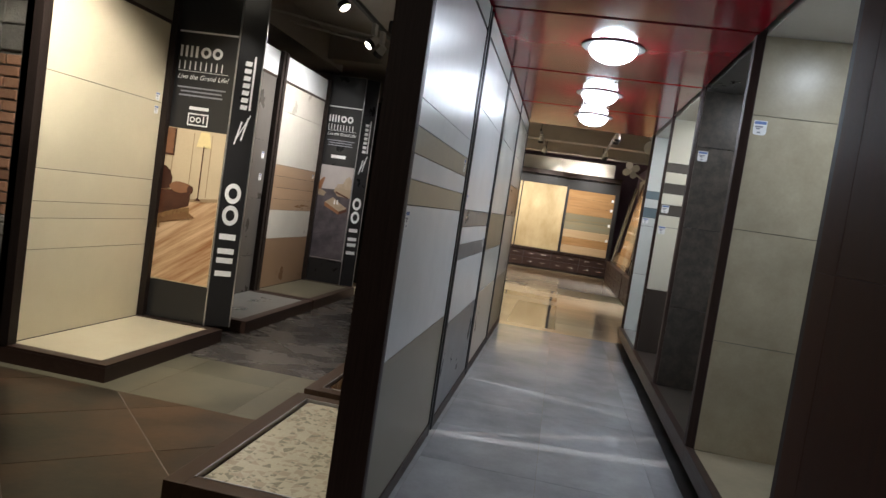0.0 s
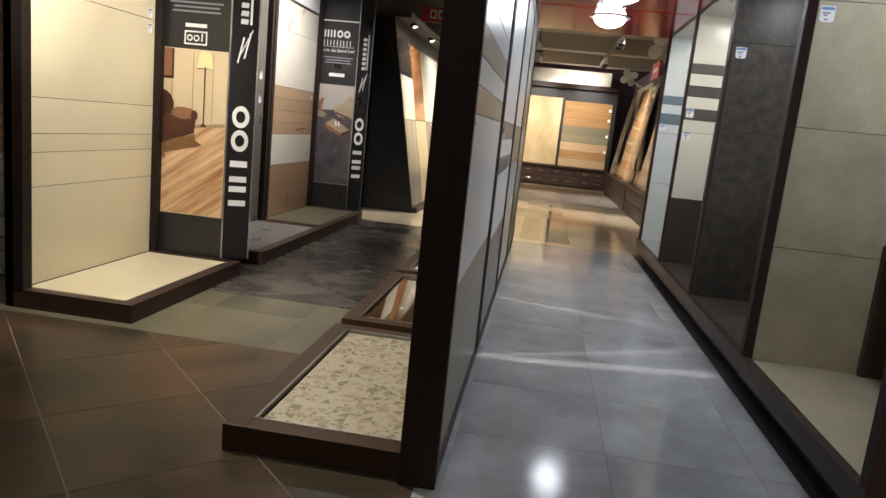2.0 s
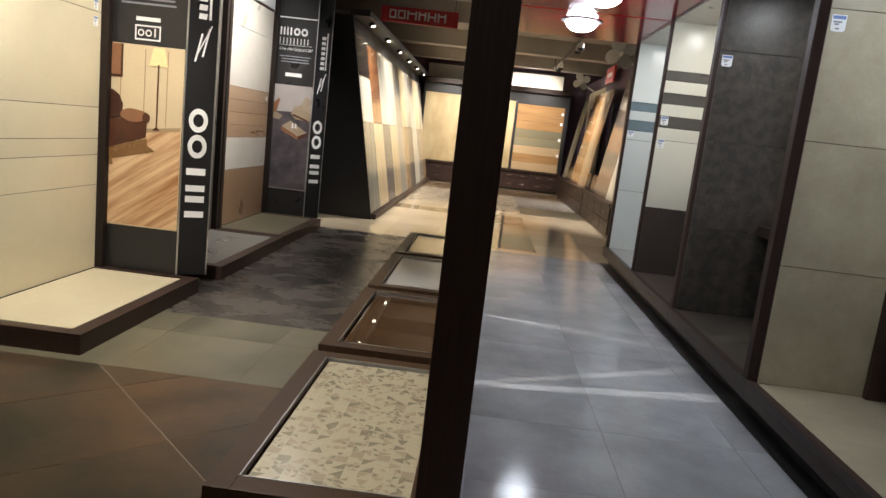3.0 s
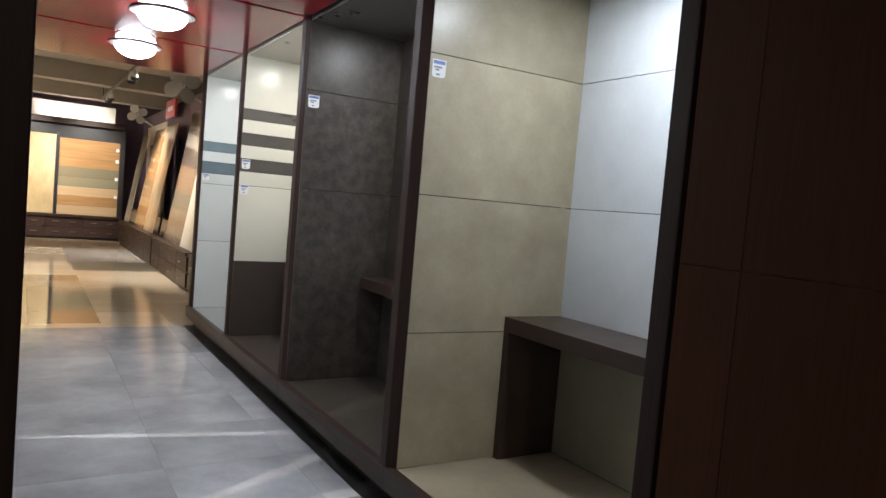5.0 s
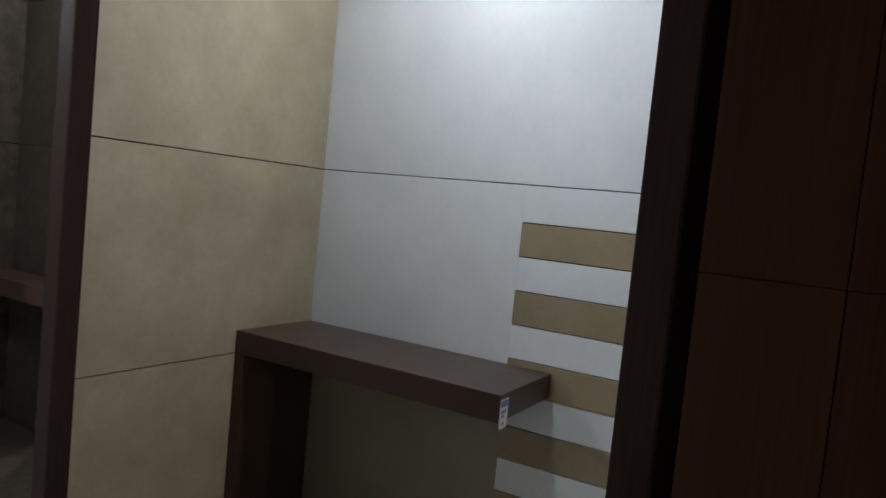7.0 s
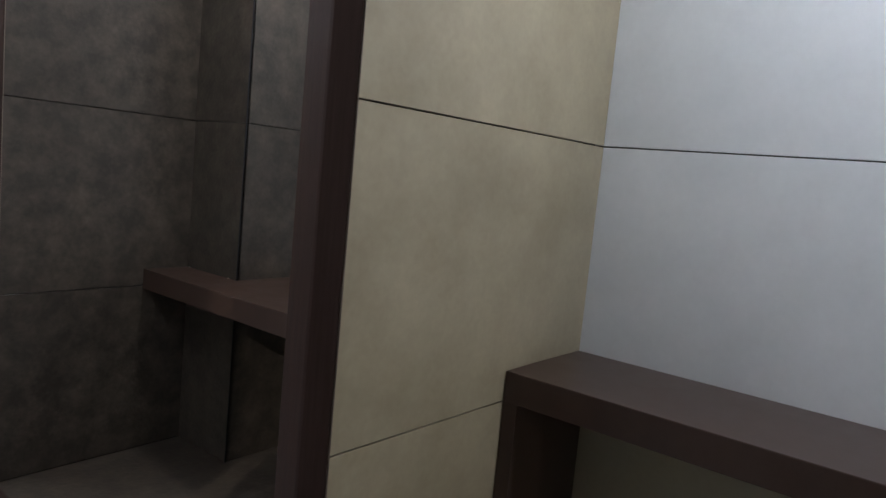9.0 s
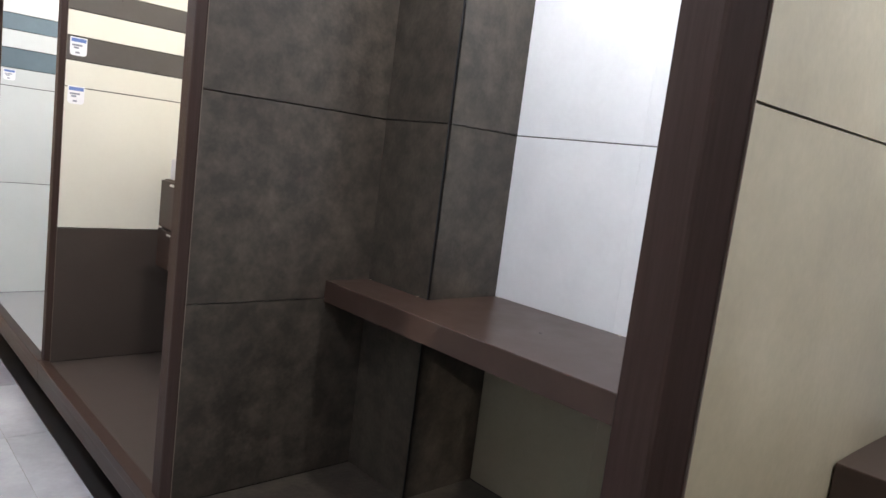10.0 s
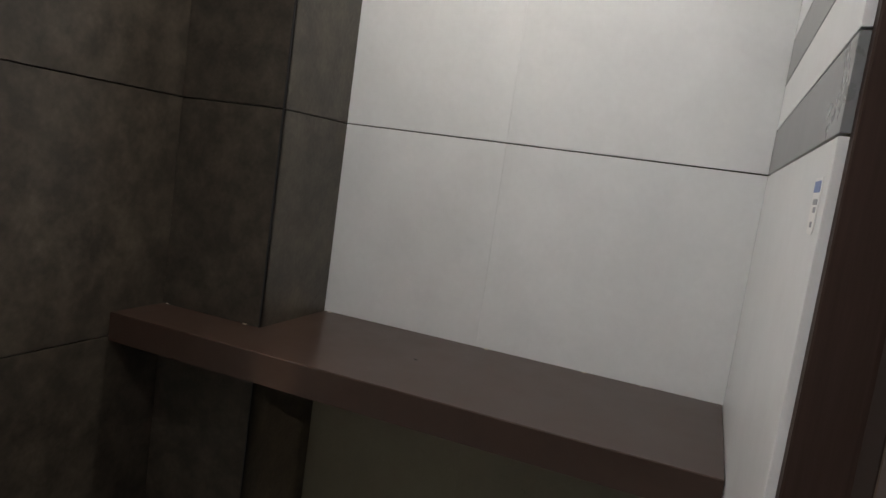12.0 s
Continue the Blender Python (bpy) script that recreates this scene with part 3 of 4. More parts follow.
M["shard_a"] = surface("pale_chip", (0.54, 0.48, 0.35), (0.49, 0.44, 0.32), rough=0.22, scale=9, bump=0)
M["shard_b"] = surface("cream_chip", (0.50, 0.45, 0.33), (0.46, 0.41, 0.30), rough=0.22, scale=9, bump=0)
M["shard_c"] = surface("sand_chip", (0.46, 0.39, 0.285), (0.40, 0.34, 0.25), rough=0.22, scale=9, bump=0)
M["shard_d"] = surface("olive_chip", (0.31, 0.285, 0.21), (0.27, 0.25, 0.18), rough=0.22, scale=9, bump=0)
M["terrazzo"] = surface("pale_mosaic_bed", (0.58, 0.53, 0.40), (0.53, 0.48, 0.36), rough=0.2, scale=6, bump=0)
M["onyx"] = surface("polished_brown_onyx", (0.11, 0.060, 0.028), (0.045, 0.025, 0.013), rough=0.03, rough_vary=0.01, scale=2.6, detail=10, bump=0, contrast=0.2)
M["white_gloss"] = surface("white_polished_slab", (0.62, 0.62, 0.60), (0.56, 0.56, 0.54), rough=0.1, scale=3, bump=0)
M["sand_gloss"] = surface("sand_polished_slab", (0.50, 0.41, 0.27), (0.42, 0.34, 0.22), rough=0.1, scale=3, bump=0)
TRAYS = (("terrazzo", "cream mosaic of angular stone chips"), ("onyx", "polished dark brown onyx slab"),
         ("white_gloss", "plain glossy white slab"), ("sand_gloss", "glossy sand-coloured marble slab"))
for k, (mat, what) in enumerate(TRAYS):
    ya, yb = YS[k] + 0.030, YS[k + 1] - 0.070
    xa, xb = -1.322, -0.664
    t = thing("floor_tray", (-1.0, (ya + yb) / 2, 0), "low walnut floor tray with " + what, "sample tray", "sample trays along the partition")
    part("tray_base", box(xa + 0.01, xb, ya + 0.01, yb - 0.01, 0, 0.075), "wood_tray", t)
    f = 0.085
    for a in ((xa, xa + f, ya, yb), (xb - 0.02, xb, ya, yb), (xa + f, xb - 0.02, ya, ya + f), (xa + f, xb - 0.02, yb - f, yb)):
        part("rim", box(*a, 0.0, 0.100, 0.003), "wood_tray", t)
    for a in ((xa + f, xa + f + 0.006, ya + f, yb - f), (xa + f, xb - 0.02, ya + f, ya + f + 0.006), (xa + f, xb - 0.02, yb - f - 0.006, yb - f)):
        part("edge_trim", box(*a, 0.076, 0.1015), "trim", t, "thin metal edge trim")
    part("slab", box(xa + f + 0.022, xb - 0.02, ya + f + 0.010, yb - f - 0.016, 0.075, 0.086), mat, t)
    if k == 0:
        shards(t, xa + f + 0.024, xb - 0.022, ya + f + 0.012, yb - f - 0.018, 0.086)

# ---------------------------------------------------------------- displays on the west side of the left aisle
LX = -3.10


def west_display(ya, yb, rows_, top_mat, label, head, corner_post=True, x_front=-2.40):
    d = thing("tile_display", (-2.8, (ya + yb) / 2, 0), label, "tile display", "tile displays on plinths")
    part("plinth", box(-3.15, x_front, ya, yb, 0.0, 0.088), "wood_flat", d, "low dark walnut plinth")
    f = 0.085
    for a in ((x_front - f, x_front, ya, yb), (-3.15, x_front - f, ya, ya + 0.075), (-3.15, x_front - f, yb - 0.07, yb)):
        part("plinth_rim", box(*a, 0.088, 0.104, 0.002), "wood_flat", d)
    part("plinth_top", box(-3.09, x_front - f - 0.003, ya + 0.078, yb - 0.073, 0.088, 0.100), top_mat, d, "polished tile top of the plinth")
    part("back_core", box(LX - 0.06, LX - 0.011, ya, yb, 0.0, 2.62), "backing", d)
    part("head_panel", box(LX - 0.011, LX + 0.004, ya + 0.07, yb - 0.02, 2.375, 2.62), head, d, "plain head panel")
    part("head_line", box(LX - 0.011, LX + 0.008, ya + 0.07, yb - 0.02, 2.350, 2.373), "wood_flat", d)
    part("stile", box(LX - 0.06, LX + 0.05, ya, ya + 0.07, 0.088, 2.63, 0.003), "wood_black", d)
    part("stile", box(LX - 0.06, LX + 0.05, yb - 0.05, yb, 0.088, 2.63, 0.003), "wood_black", d)
    tile_rows(d, (LX - 0.010, ya + 0.072, 0), (0, 1, 0), (1, 0, 0), yb - ya - 0.125, rows_)
    return d


da = west_display(4.13, 5.50, [(0.10, 0.66, "cream"), (0.66, 0.855, "cream"), (0.855, 0.96, "cream"), (0.96, 1.16, "cream"), (1.16, 1.75, "cream"), (1.75, 2.35, "cream")],
                  "cream", "cream wall tiles above a cream tiled plinth", "olive")
sticker(da, (LX + 0.0004, 5.36, 1.76), (0, 1, 0), (1, 0, 0), 0.05, 0.06)
sticker(da, (LX + 0.0004, 5.36, 1.66), (0, 1, 0), (1, 0, 0), 0.05, 0.06)
db = west_display(5.90, 7.46, [(0.10, 0.48, "stripe"), (0.48, 1.08, "stripe"), (1.08, 1.68, "stripe"), (1.68, 2.35, "stripe")], "stone_grey", "slate grey wall tiles above a grey plinth", "white")
sticker(db, (LX + 0.0004, 7.28, 1.50), (0, 1, 0), (1, 0, 0), 0.06, 0.07)
sticker(db, (LX + 0.0004, 7.28, 1.27), (0, 1, 0), (1, 0, 0), 0.06, 0.07)
dc = west_display(7.48, 8.93, [(0.10, 0.65, "terracotta"), (0.65, 0.97, "paleconc"), (0.97, 1.095, "tan"), (1.095, 1.22, "tan"), (1.22, 1.345, "tan"), (1.345, 1.47, "tan"), (1.47, 2.05, "paleconc"), (2.05, 2.35, "paleconc")],
                  "taupe", "pale and tan plank tiles above a brown plinth", "white")
sticker(dc, (LX + 0.0004, 8.78, 1.38), (0, 1, 0), (1, 0, 0), 0.05, 0.05)


def flat(pts, y, mat, parent, name, label=""):
    """A printed shape on an upright sheet that faces the entrance; pts are (x, z)."""
    bm = bmesh.new()
    f = bm.faces.new([bm.verts.new((x, y, z)) for x, z in pts])
    bm.normal_update()
    if f.normal.y > 0:
        f.normal_flip()
    return part(name, bm, mat, parent, label)


M["photo_wall"] = surface("printed_cream_wall", (0.58, 0.47, 0.31), (0.52, 0.41, 0.26), rough=0.35, scale=2, bump=0)
M["photo_floor"] = surface("printed_wood_floor", (0.66, 0.46, 0.27), (0.30, 0.125, 0.042), rough=0.35, scale=2.2, stretch=(0.7, 1, 11), turn=-34, bump=0, contrast=0.16, mix=0.46)
M["photo_sofa"] = surface("printed_brown_leather", (0.10, 0.035, 0.018), (0.05, 0.018, 0.010), rough=0.35, scale=9, bump=0)
M["photo_sofa_hi"] = surface("printed_tan_trim", (0.26, 0.12, 0.06), rough=0.35, scale=20, bump=0)
M["photo_sofa_dark"] = surface("printed_dark_leather", (0.055, 0.02, 0.012), rough=0.35, scale=9, bump=0)
M["photo_gilt"] = surface("printed_gilt_carving", (0.30, 0.17, 0.07), (0.12, 0.055, 0.02), rough=0.35, scale=40, bump=0)
M["photo_shadow"] = surface("printed_floor_shade", (0.22, 0.11, 0.045), rough=0.35, scale=6, bump=0)
M["photo_joint"] = surface("printed_tile_joint", (0.06, 0.05, 0.055), rough=0.35, bump=0)
M["photo_beige_hi"] = surface("printed_light_wood", (0.42, 0.34, 0.25), (0.30, 0.23, 0.16), rough=0.35, scale=18, bump=0)
M["photo_shade"] = surface("printed_lamp_shade", (0.85, 0.70, 0.36), rough=0.35, bump=0)
M["photo_line"] = surface("printed_moulding", (0.36, 0.25, 0.14), rough=0.35, bump=0)
M["photo_grey"] = surface("printed_slate_floor", (0.11, 0.095, 0.105), (0.05, 0.043, 0.05), rough=0.35, scale=7, bump=0, contrast=0.15)
M["photo_pale"] = surface("printed_pale_wall", (0.42, 0.38, 0.37), (0.36, 0.33, 0.32), rough=0.35, bump=0)
M["photo_beige"] = surface("printed_beige_armchair", (0.34, 0.27, 0.19), (0.27, 0.21, 0.14), rough=0.35, scale=8, bump=0)


def words(text, x, z, y, size, mat, parent, name="lettering", shear=0.0):
    cu = bpy.data.curves.new(name, "FONT")
    cu.body, cu.size, cu.shear, cu.extrude = text, size, shear, 0.0004
    tmp = bpy.data.objects.new(name, cu)
    me = bpy.data.meshes.new_from_object(tmp)
    bpy.data.objects.remove(tmp)
    me.materials.clear()
    me.materials.append(M[mat])
    ob = new(name, me)
    ob.parent = parent
    ob.matrix_basis = Matrix.Translation(-place_of(parent)) @ pose(x, y, z, 90, 0, 0)
    return ob


def arc_bar(cx, cz, r, w, a0, a1, n=16):
    outer = [(cx + r * math.cos(a0 + (a1 - a0) * i / n), cz + r * math.sin(a0 + (a1 - a0) * i / n)) for i in range(n + 1)]
    inner = [(cx + (r - w) * math.cos(a0 + (a1 - a0) * i / n), cz + (r - w) * math.sin(a0 + (a1 - a0) * i / n)) for i in range(n + 1)]
    return outer + inner[::-1]


def banner_pillar(y, photo):
    p = thing("banner_pillar", (-3.07, y + 0.2, 0), "black printed banner pillar with a room photograph", "banner pillar", "banner pillars between the displays")
    bm = bmesh.new()
    foot = [(-3.07, y), (-2.56, y), (-2.40, y + 0.10), (-2.62, y + 0.36), (-3.07, y + 0.36)]
    lo = [bm.verts.new((a, b, 0.0 if y > 6 else 0.104)) for a, b in foot]
    hi = [bm.verts.new((a, b, 2.70)) for a, b in foot]
    for i in range(5):
        bm.faces.new((lo[i], lo[(i + 1) % 5], hi[(i + 1) % 5], hi[i]))
    bm.faces.new(hi)
    bm.faces.new(lo[::-1])
    bmesh.ops.recalc_face_normals(bm, faces=bm.faces)
    part("pillar_body", bm, "banner", p)
    part("edge_strip", box(-2.566, -2.556, y - 0.004, y + 0.004, 0.104, 2.70), "trim", p, "thin pale edge strip")
    part("edge_strip", box(-2.406, -2.396, y + 0.098, y + 0.106, 0.104, 2.70), "trim", p, "thin pale edge strip")
    e = y - 0.002
    flat([(-3.06, 2.315), (-2.57, 2.315), (-2.57, 2.328), (-3.06, 2.328)], e, "print_white", p, "rule")
    ph = flat([(-3.06, 0.40), (-2.57, 0.40), (-2.57, 1.585), (-3.06, 1.585)], e, "photo_wall" if photo == 0 else "photo_pale", p, "photograph", "printed photograph of a furnished room")
    e -= 0.003
    if photo == 0:
        flat([(-3.06, 0.41), (-2.575, 0.41), (-2.575, 1.06), (-3.06, 1.00)], e, "photo_floor", ph, "printed_floor")
        flat([(-2.575, 1.06), (-3.06, 1.00), (-3.06, 1.025), (-2.575, 1.085)], e - 2.4 * 0.001, "photo_line", ph, "printed_skirting")
        for x0, x1 in ((-2.99, -2.86), (-2.83, -2.76), (-2.68, -2.60)):
            bmx = [(x0, 1.08), (x0 + 0.006, 1.08), (x0 + 0.006, 1.56), (x0, 1.56)]
            flat(bmx, e - 2.4 * 0.001, "photo_line", ph, "printed_moulding")
        flat([(-3.06, 1.37), (-2.975, 1.37), (-2.975, 1.58), (-3.06, 1.58)], e - 2.4 * 0.001, "photo_sofa", ph, "printed_picture")
        flat([(-3.06, 1.385), (-2.988, 1.385), (-2.988, 1.58), (-3.06, 1.58)], e - 2.4 * 0.002, "photo_sofa_hi", ph, "printed_picture_inner")
        sofa = [(-3.06, 0.90), (-2.84, 0.985), (-2.805, 1.00), (-2.80, 1.08), (-2.815, 1.12), (-3.06, 1.10)]
        flat(sofa, e - 2.4 * 0.002, "photo_sofa", ph, "printed_sofa_seat")
        flat([(-3.06, 1.10), (-2.97, 1.12), (-2.965, 1.20), (-2.99, 1.255), (-3.03, 1.285), (-3.06, 1.29)], e - 2.4 * 0.002, "photo_sofa_dark", ph, "printed_sofa_back")
        arm = [(-2.885 + 0.098 * math.cos(a * 0.35), 1.135 + (0.042 + 0.004 * math.cos(a)) * math.sin(a * 0.35)) for a in range(18)]
        flat(arm, e - 2.4 * 0.003, "photo_sofa_hi", ph, "printed_sofa_arm")
        scroll = [(-2.805 + 0.026 * math.cos(a * 0.35), 1.125 + 0.033 * math.sin(a * 0.35)) for a in range(18)]
        flat(scroll, e - 2.4 * 0.004, "photo_sofa", ph, "printed_sofa_scroll")
        apron = [(-3.06 + 0.0315 * k, 0.865 + 0.0108 * k + (0.014 if k % 2 else 0.0)) for k in range(9)]
        flat(apron + [(-2.80, 0.99), (-2.93, 0.955), (-3.06, 0.905)], e - 2.4 * 0.003, "photo_gilt", ph, "printed_sofa_apron")
        flat([(-2.815, 0.97), (-2.80, 0.90), (-2.782, 0.895), (-2.788, 0.93), (-2.796, 0.99)], e - 2.4 * 0.004, "photo_gilt", ph, "printed_sofa_leg")
        flat([(-3.05, 0.87), (-3.04, 0.80), (-3.02, 0.80), (-3.03, 0.875)], e - 2.4 * 0.004, "photo_gilt", ph, "printed_sofa_leg")
        flat([(-3.06, 0.83), (-2.80, 0.90), (-2.74, 0.915), (-2.82, 0.96), (-3.06, 0.88)], e - 2.4 * 0.0015, "photo_shadow", ph, "printed_sofa_shadow")
        flat([(-2.742, 1.06), (-2.732, 1.06), (-2.732, 1.47), (-2.742, 1.47)], e - 2.4 * 0.002, "photo_sofa", ph, "printed_lamp_pole")
        flat([(-2.765, 1.05), (-2.71, 1.05), (-2.73, 1.07), (-2.745, 1.07)], e - 2.4 * 0.002, "photo_sofa", ph, "printed_lamp_foot")
        flat([(-2.80, 1.46), (-2.675, 1.46), (-2.70, 1.575), (-2.775, 1.575)], e - 2.4 * 0.002, "photo_shade", ph, "printed_lamp_shade")
    else:
        flat([(-3.06, 0.41), (-2.575, 0.41), (-2.575, 1.30), (-3.06, 1.28)], e, "photo_grey", ph, "printed_floor")
        for k in range(4):
            flat([(-3.06, 0.52 + 0.17 * k), (-2.575, 0.66 + 0.15 * k), (-2.575, 0.665 + 0.15 * k), (-3.06, 0.525 + 0.17 * k)], e - 2.4 * 0.0005, "photo_joint", ph, "printed_joint")
        flat([(-2.82, 1.27), (-2.76, 1.21), (-2.575, 1.20), (-2.575, 1.30), (-2.80, 1.32)], e - 2.4 * 0.001, "photo_beige", ph, "printed_armchair_seat")
        flat([(-2.79, 1.32), (-2.575, 1.30), (-2.575, 1.43), (-2.62, 1.47), (-2.66, 1.45), (-2.70, 1.37), (-2.78, 1.36)], e - 2.4 * 0.0015, "photo_beige_hi", ph, "printed_armchair_back")
        flat([(-2.80, 1.25), (-2.60, 1.19), (-2.60, 1.21), (-2.79, 1.27)], e - 2.4 * 0.002, "photo_sofa", ph, "printed_armchair_shade")
        flat([(-2.93, 1.12), (-2.71, 1.02), (-2.60, 1.07), (-2.82, 1.19)], e - 2.4 * 0.001, "photo_beige_hi", ph, "printed_table_top")
        flat([(-2.93, 1.12), (-2.71, 1.02), (-2.71, 0.98), (-2.93, 1.07)], e - 2.4 * 0.0012, "photo_sofa_hi", ph, "printed_table_front")
        flat([(-2.71, 1.02), (-2.60, 1.07), (-2.60, 1.03), (-2.71, 0.98)], e - 2.4 * 0.0012, "photo_sofa", ph, "printed_table_side")
        flat([(-3.06, 1.20), (-2.96, 1.19), (-2.93, 1.24), (-3.0, 1.27), (-3.06, 1.27)], e - 2.4 * 0.001, "photo_beige", ph, "printed_chair_seat")
        flat([(-3.06, 1.27), (-3.01, 1.27), (-2.97, 1.42), (-2.99, 1.43), (-3.06, 1.36)], e - 2.4 * 0.0012, "photo_sofa_hi", ph, "printed_chair_back")
        for x0 in (-2.80, -2.76):
            flat([(x0, 1.11), (x0 + 0.025, 1.105), (x0 + 0.02, 1.16), (x0 + 0.004, 1.16)], e - 2.4 * 0.002, "print_white", ph, "printed_cup")
    e = y - 0.004
    # brand marks as plain bars and rings
    x, z, h = -3.03, 2.13, 0.085
    for w in (0.020, 0.020, 0.020, 0.022):
        flat([(x, z), (x + w, z), (x + w, z + h), (x, z + h)], e, "print_white", p, "mark_bar")
        x += w + 0.022
    for a0, a1 in ((0, 6.283), (0, 6.283)):
        flat(arc_bar(x + h / 2, z + h / 2, h / 2, 0.022, a0, a1), e, "print_white", p, "mark_ring")
        x += h + 0.01
    for i in range(9):
        flat([(-3.03 + i * 0.044, 2.035), (-3.02 + i * 0.044, 2.035), (-3.02 + i * 0.044, 2.10), (-3.03 + i * 0.044, 2.10)], e, "print_white", p, "mark_stroke")
    words("Live the Grand Life!", -3.03, 1.965, e, 0.052, "print_white", p, shear=0.3)
    flat([(-3.03, 2.022), (-2.62, 2.022), (-2.62, 2.026), (-3.03, 2.026)], e, "print_white", p, "rule")
    for zz, w in ((1.895, 0.40), (1.865, 0.34), (1.835, 0.36)):
        flat([(-2.82 - w / 2, zz), (-2.82 + w / 2, zz), (-2.82 + w / 2, zz + 0.012), (-2.82 - w / 2, zz + 0.012)], e, "print_grey", p, "fine_print")
    if photo == 0:
        flat([(-2.90, 1.735), (-2.74, 1.735), (-2.74, 1.76), (-2.90, 1.76)], e, "print_white", p, "mark_bar")
        for x0, x1, z0, z1 in ((-2.905, -2.735, 1.615, 1.625), (-2.905, -2.735, 1.70, 1.71), (-2.905, -2.895, 1.625, 1.70), (-2.745, -2.735, 1.625, 1.70)):
            flat([(x0, z0), (x1, z0), (x1, z1), (x0, z1)], e, "print_white", p, "mark_frame")
        for cx in (-2.865, -2.815):
            flat(arc_bar(cx, 1.662, 0.022, 0.009, 0, 6.283), e, "print_white", p, "mark_ring")
        flat([(-2.778, 1.64), (-2.768, 1.64), (-2.768, 1.695), (-2.778, 1.695)], e, "print_white", p, "mark_bar")
    else:
        flat([(-2.93, 1.68), (-2.72, 1.68), (-2.72, 1.72), (-2.93, 1.72)], e, "print_white", p, "mark_bar")
    # the slanting edge face carries the mark upwards
    d = Vector((0.16, 0.10, 0)).normalized()
    nrm = Vector((d.y, -d.x, 0))

    def side(pts, name):
        bm_ = bmesh.new()
        f_ = bm_.faces.new([bm_.verts.new(Vector((-2.56, y, 0)) + d * a + nrm * 0.004 + Vector((0, 0, q))) for a, q in pts])
        bm_.normal_update()
        if f_.normal.dot(nrm) < 0:
            f_.normal_flip()
        part(name, bm_, "print_white", p)

    L0, L1, z = 0.030, 0.152, 0.50
    for q0, q1 in ((0.0, 0.042), (0.102, 0.145), (0.175, 0.217), (0.285, 0.330)):
        side([(L0, z + q0), (L1, z + q0), (L1, z + q1), (L0, z + q1)], "mark_bar")
    for cz, a0, a1 in ((z + 0.475, 0, 6.283), (z + 0.645, 0, 6.283)):
        ring = arc_bar(0, 0, 1, 0.46, a0, a1, 20)
        side([((L0 + L1) / 2 + q * 0.061, cz + r * 0.078) for q, r in ring], "mark_ring")
    for q, r in ((0.045, 0.0), (0.09, 0.035)):
        side([(q, 1.52 + r), (q + 0.012, 1.52 + r), (q + 0.05, 1.70 + r), (q + 0.038, 1.70 + r)], "mark_stroke")
    side([(0.055, 1.56), (0.06, 1.55), (0.15, 1.75), (0.145, 1.76)], "mark_stroke")
    for i in range(7):
        side([(0.06, 1.79 + i * 0.055), (0.11, 1.79 + i * 0.055), (0.115, 1.825 + i * 0.055), (0.065, 1.825 + i * 0.055)], "mark_bar")
    side([(0.125, 1.79), (0.14, 1.79), (0.14, 2.20), (0.125, 2.20)], "fine_print")
    return p


banner_pillar(5.505, 0)
banner_pillar(8.935, 1).scale.x = 0.90

# ---------------------------------------------------------------- brick and stone sample wall beyond the first display
bw = thing("brick_panel", (-3.75, 4.62, 0), "sample panel of red brick over rough grey stone", "brick panel")
part("panel_back", box(-4.9, -3.22, 4.64, 4.70, 0.0, 2.6), "grout_light", bw)
rng = random.Random(3)
zz = 0.80
course = 0
while zz < 1.86:
    x = -4.9 - (0.11 if course % 2 else 0.0)
    while x < -3.24:
        a, b = max(x, -4.9) + 0.006, min(x + 0.215, -3.22) - 0.006
        if b - a > 0.03:
            part("brick", slab((a, 4.64, zz + 0.006), (b - a, 0, 0), (0, 0, 0.064), (0, -1, 0), 0.018 + 0.006 * rng.random(), 0.004), "brick", bw)
        x += 0.215
    zz += 0.076
    course += 1
for z0, z1 in ((0.02, 0.80), (1.88, 2.58)):
    z = z0
    while z < z1 - 0.03:
        h = rng.uniform(0.13, 0.2) if z0 > 1 else rng.uniform(0.06, 0.14)
        x = -4.9
        while x < -3.24:
            w = rng.uniform(0.12, 0.32)
            w = min(w, -3.22 - x)
            part("stone", slab((x + 0.004, 4.64, z + 0.004), (max(0.01, w - 0.008), 0, 0), (0, 0, min(h, z1 - z) - 0.008), (0, -1, 0), rng.uniform(0.02, 0.05), 0.008), "stone", bw)
            x += w
        z += h

# ---------------------------------------------------------------- leaning slab display with the lamp rail
sd = thing("slab_display", (-2.4, 14.4, 0), "black leaning display of tall stone slabs under a lamp rail", "slab display")
YA, YB = 10.13, 18.66


def lean(z, off=0.0):
    return -2.0 - 0.185 * z + off


bm = bmesh.new()
prof = [(-3.6, 0.0), (-2.0, 0.0), (lean(2.60), 2.60), (-3.6, 2.60)]
a = [bm.verts.new((x, YA, z)) for x, z in prof]
b = [bm.verts.new((x, YA + 0.04, z)) for x, z in prof]
bm.faces.new(a), bm.faces.new(b[::-1])
for i in range(4):
    bm.faces.new((a[i], b[i], b[(i + 1) % 4], a[(i + 1) % 4]))
bmesh.ops.recalc_face_normals(bm, faces=bm.faces)
part("side_board", bm, "black", sd, "black trapezoid side board")
bm = bmesh.new()
prof = [(-2.10, 0.0), (-2.02, 0.0), (lean(2.6, -0.02), 2.60), (lean(2.6, -0.10), 2.60)]
a = [bm.verts.new((x, YA + 0.04, z)) for x, z in prof]
b = [bm.verts.new((x, YB, z)) for x, z in prof]
bm.faces.new(a), bm.faces.new(b[::-1])
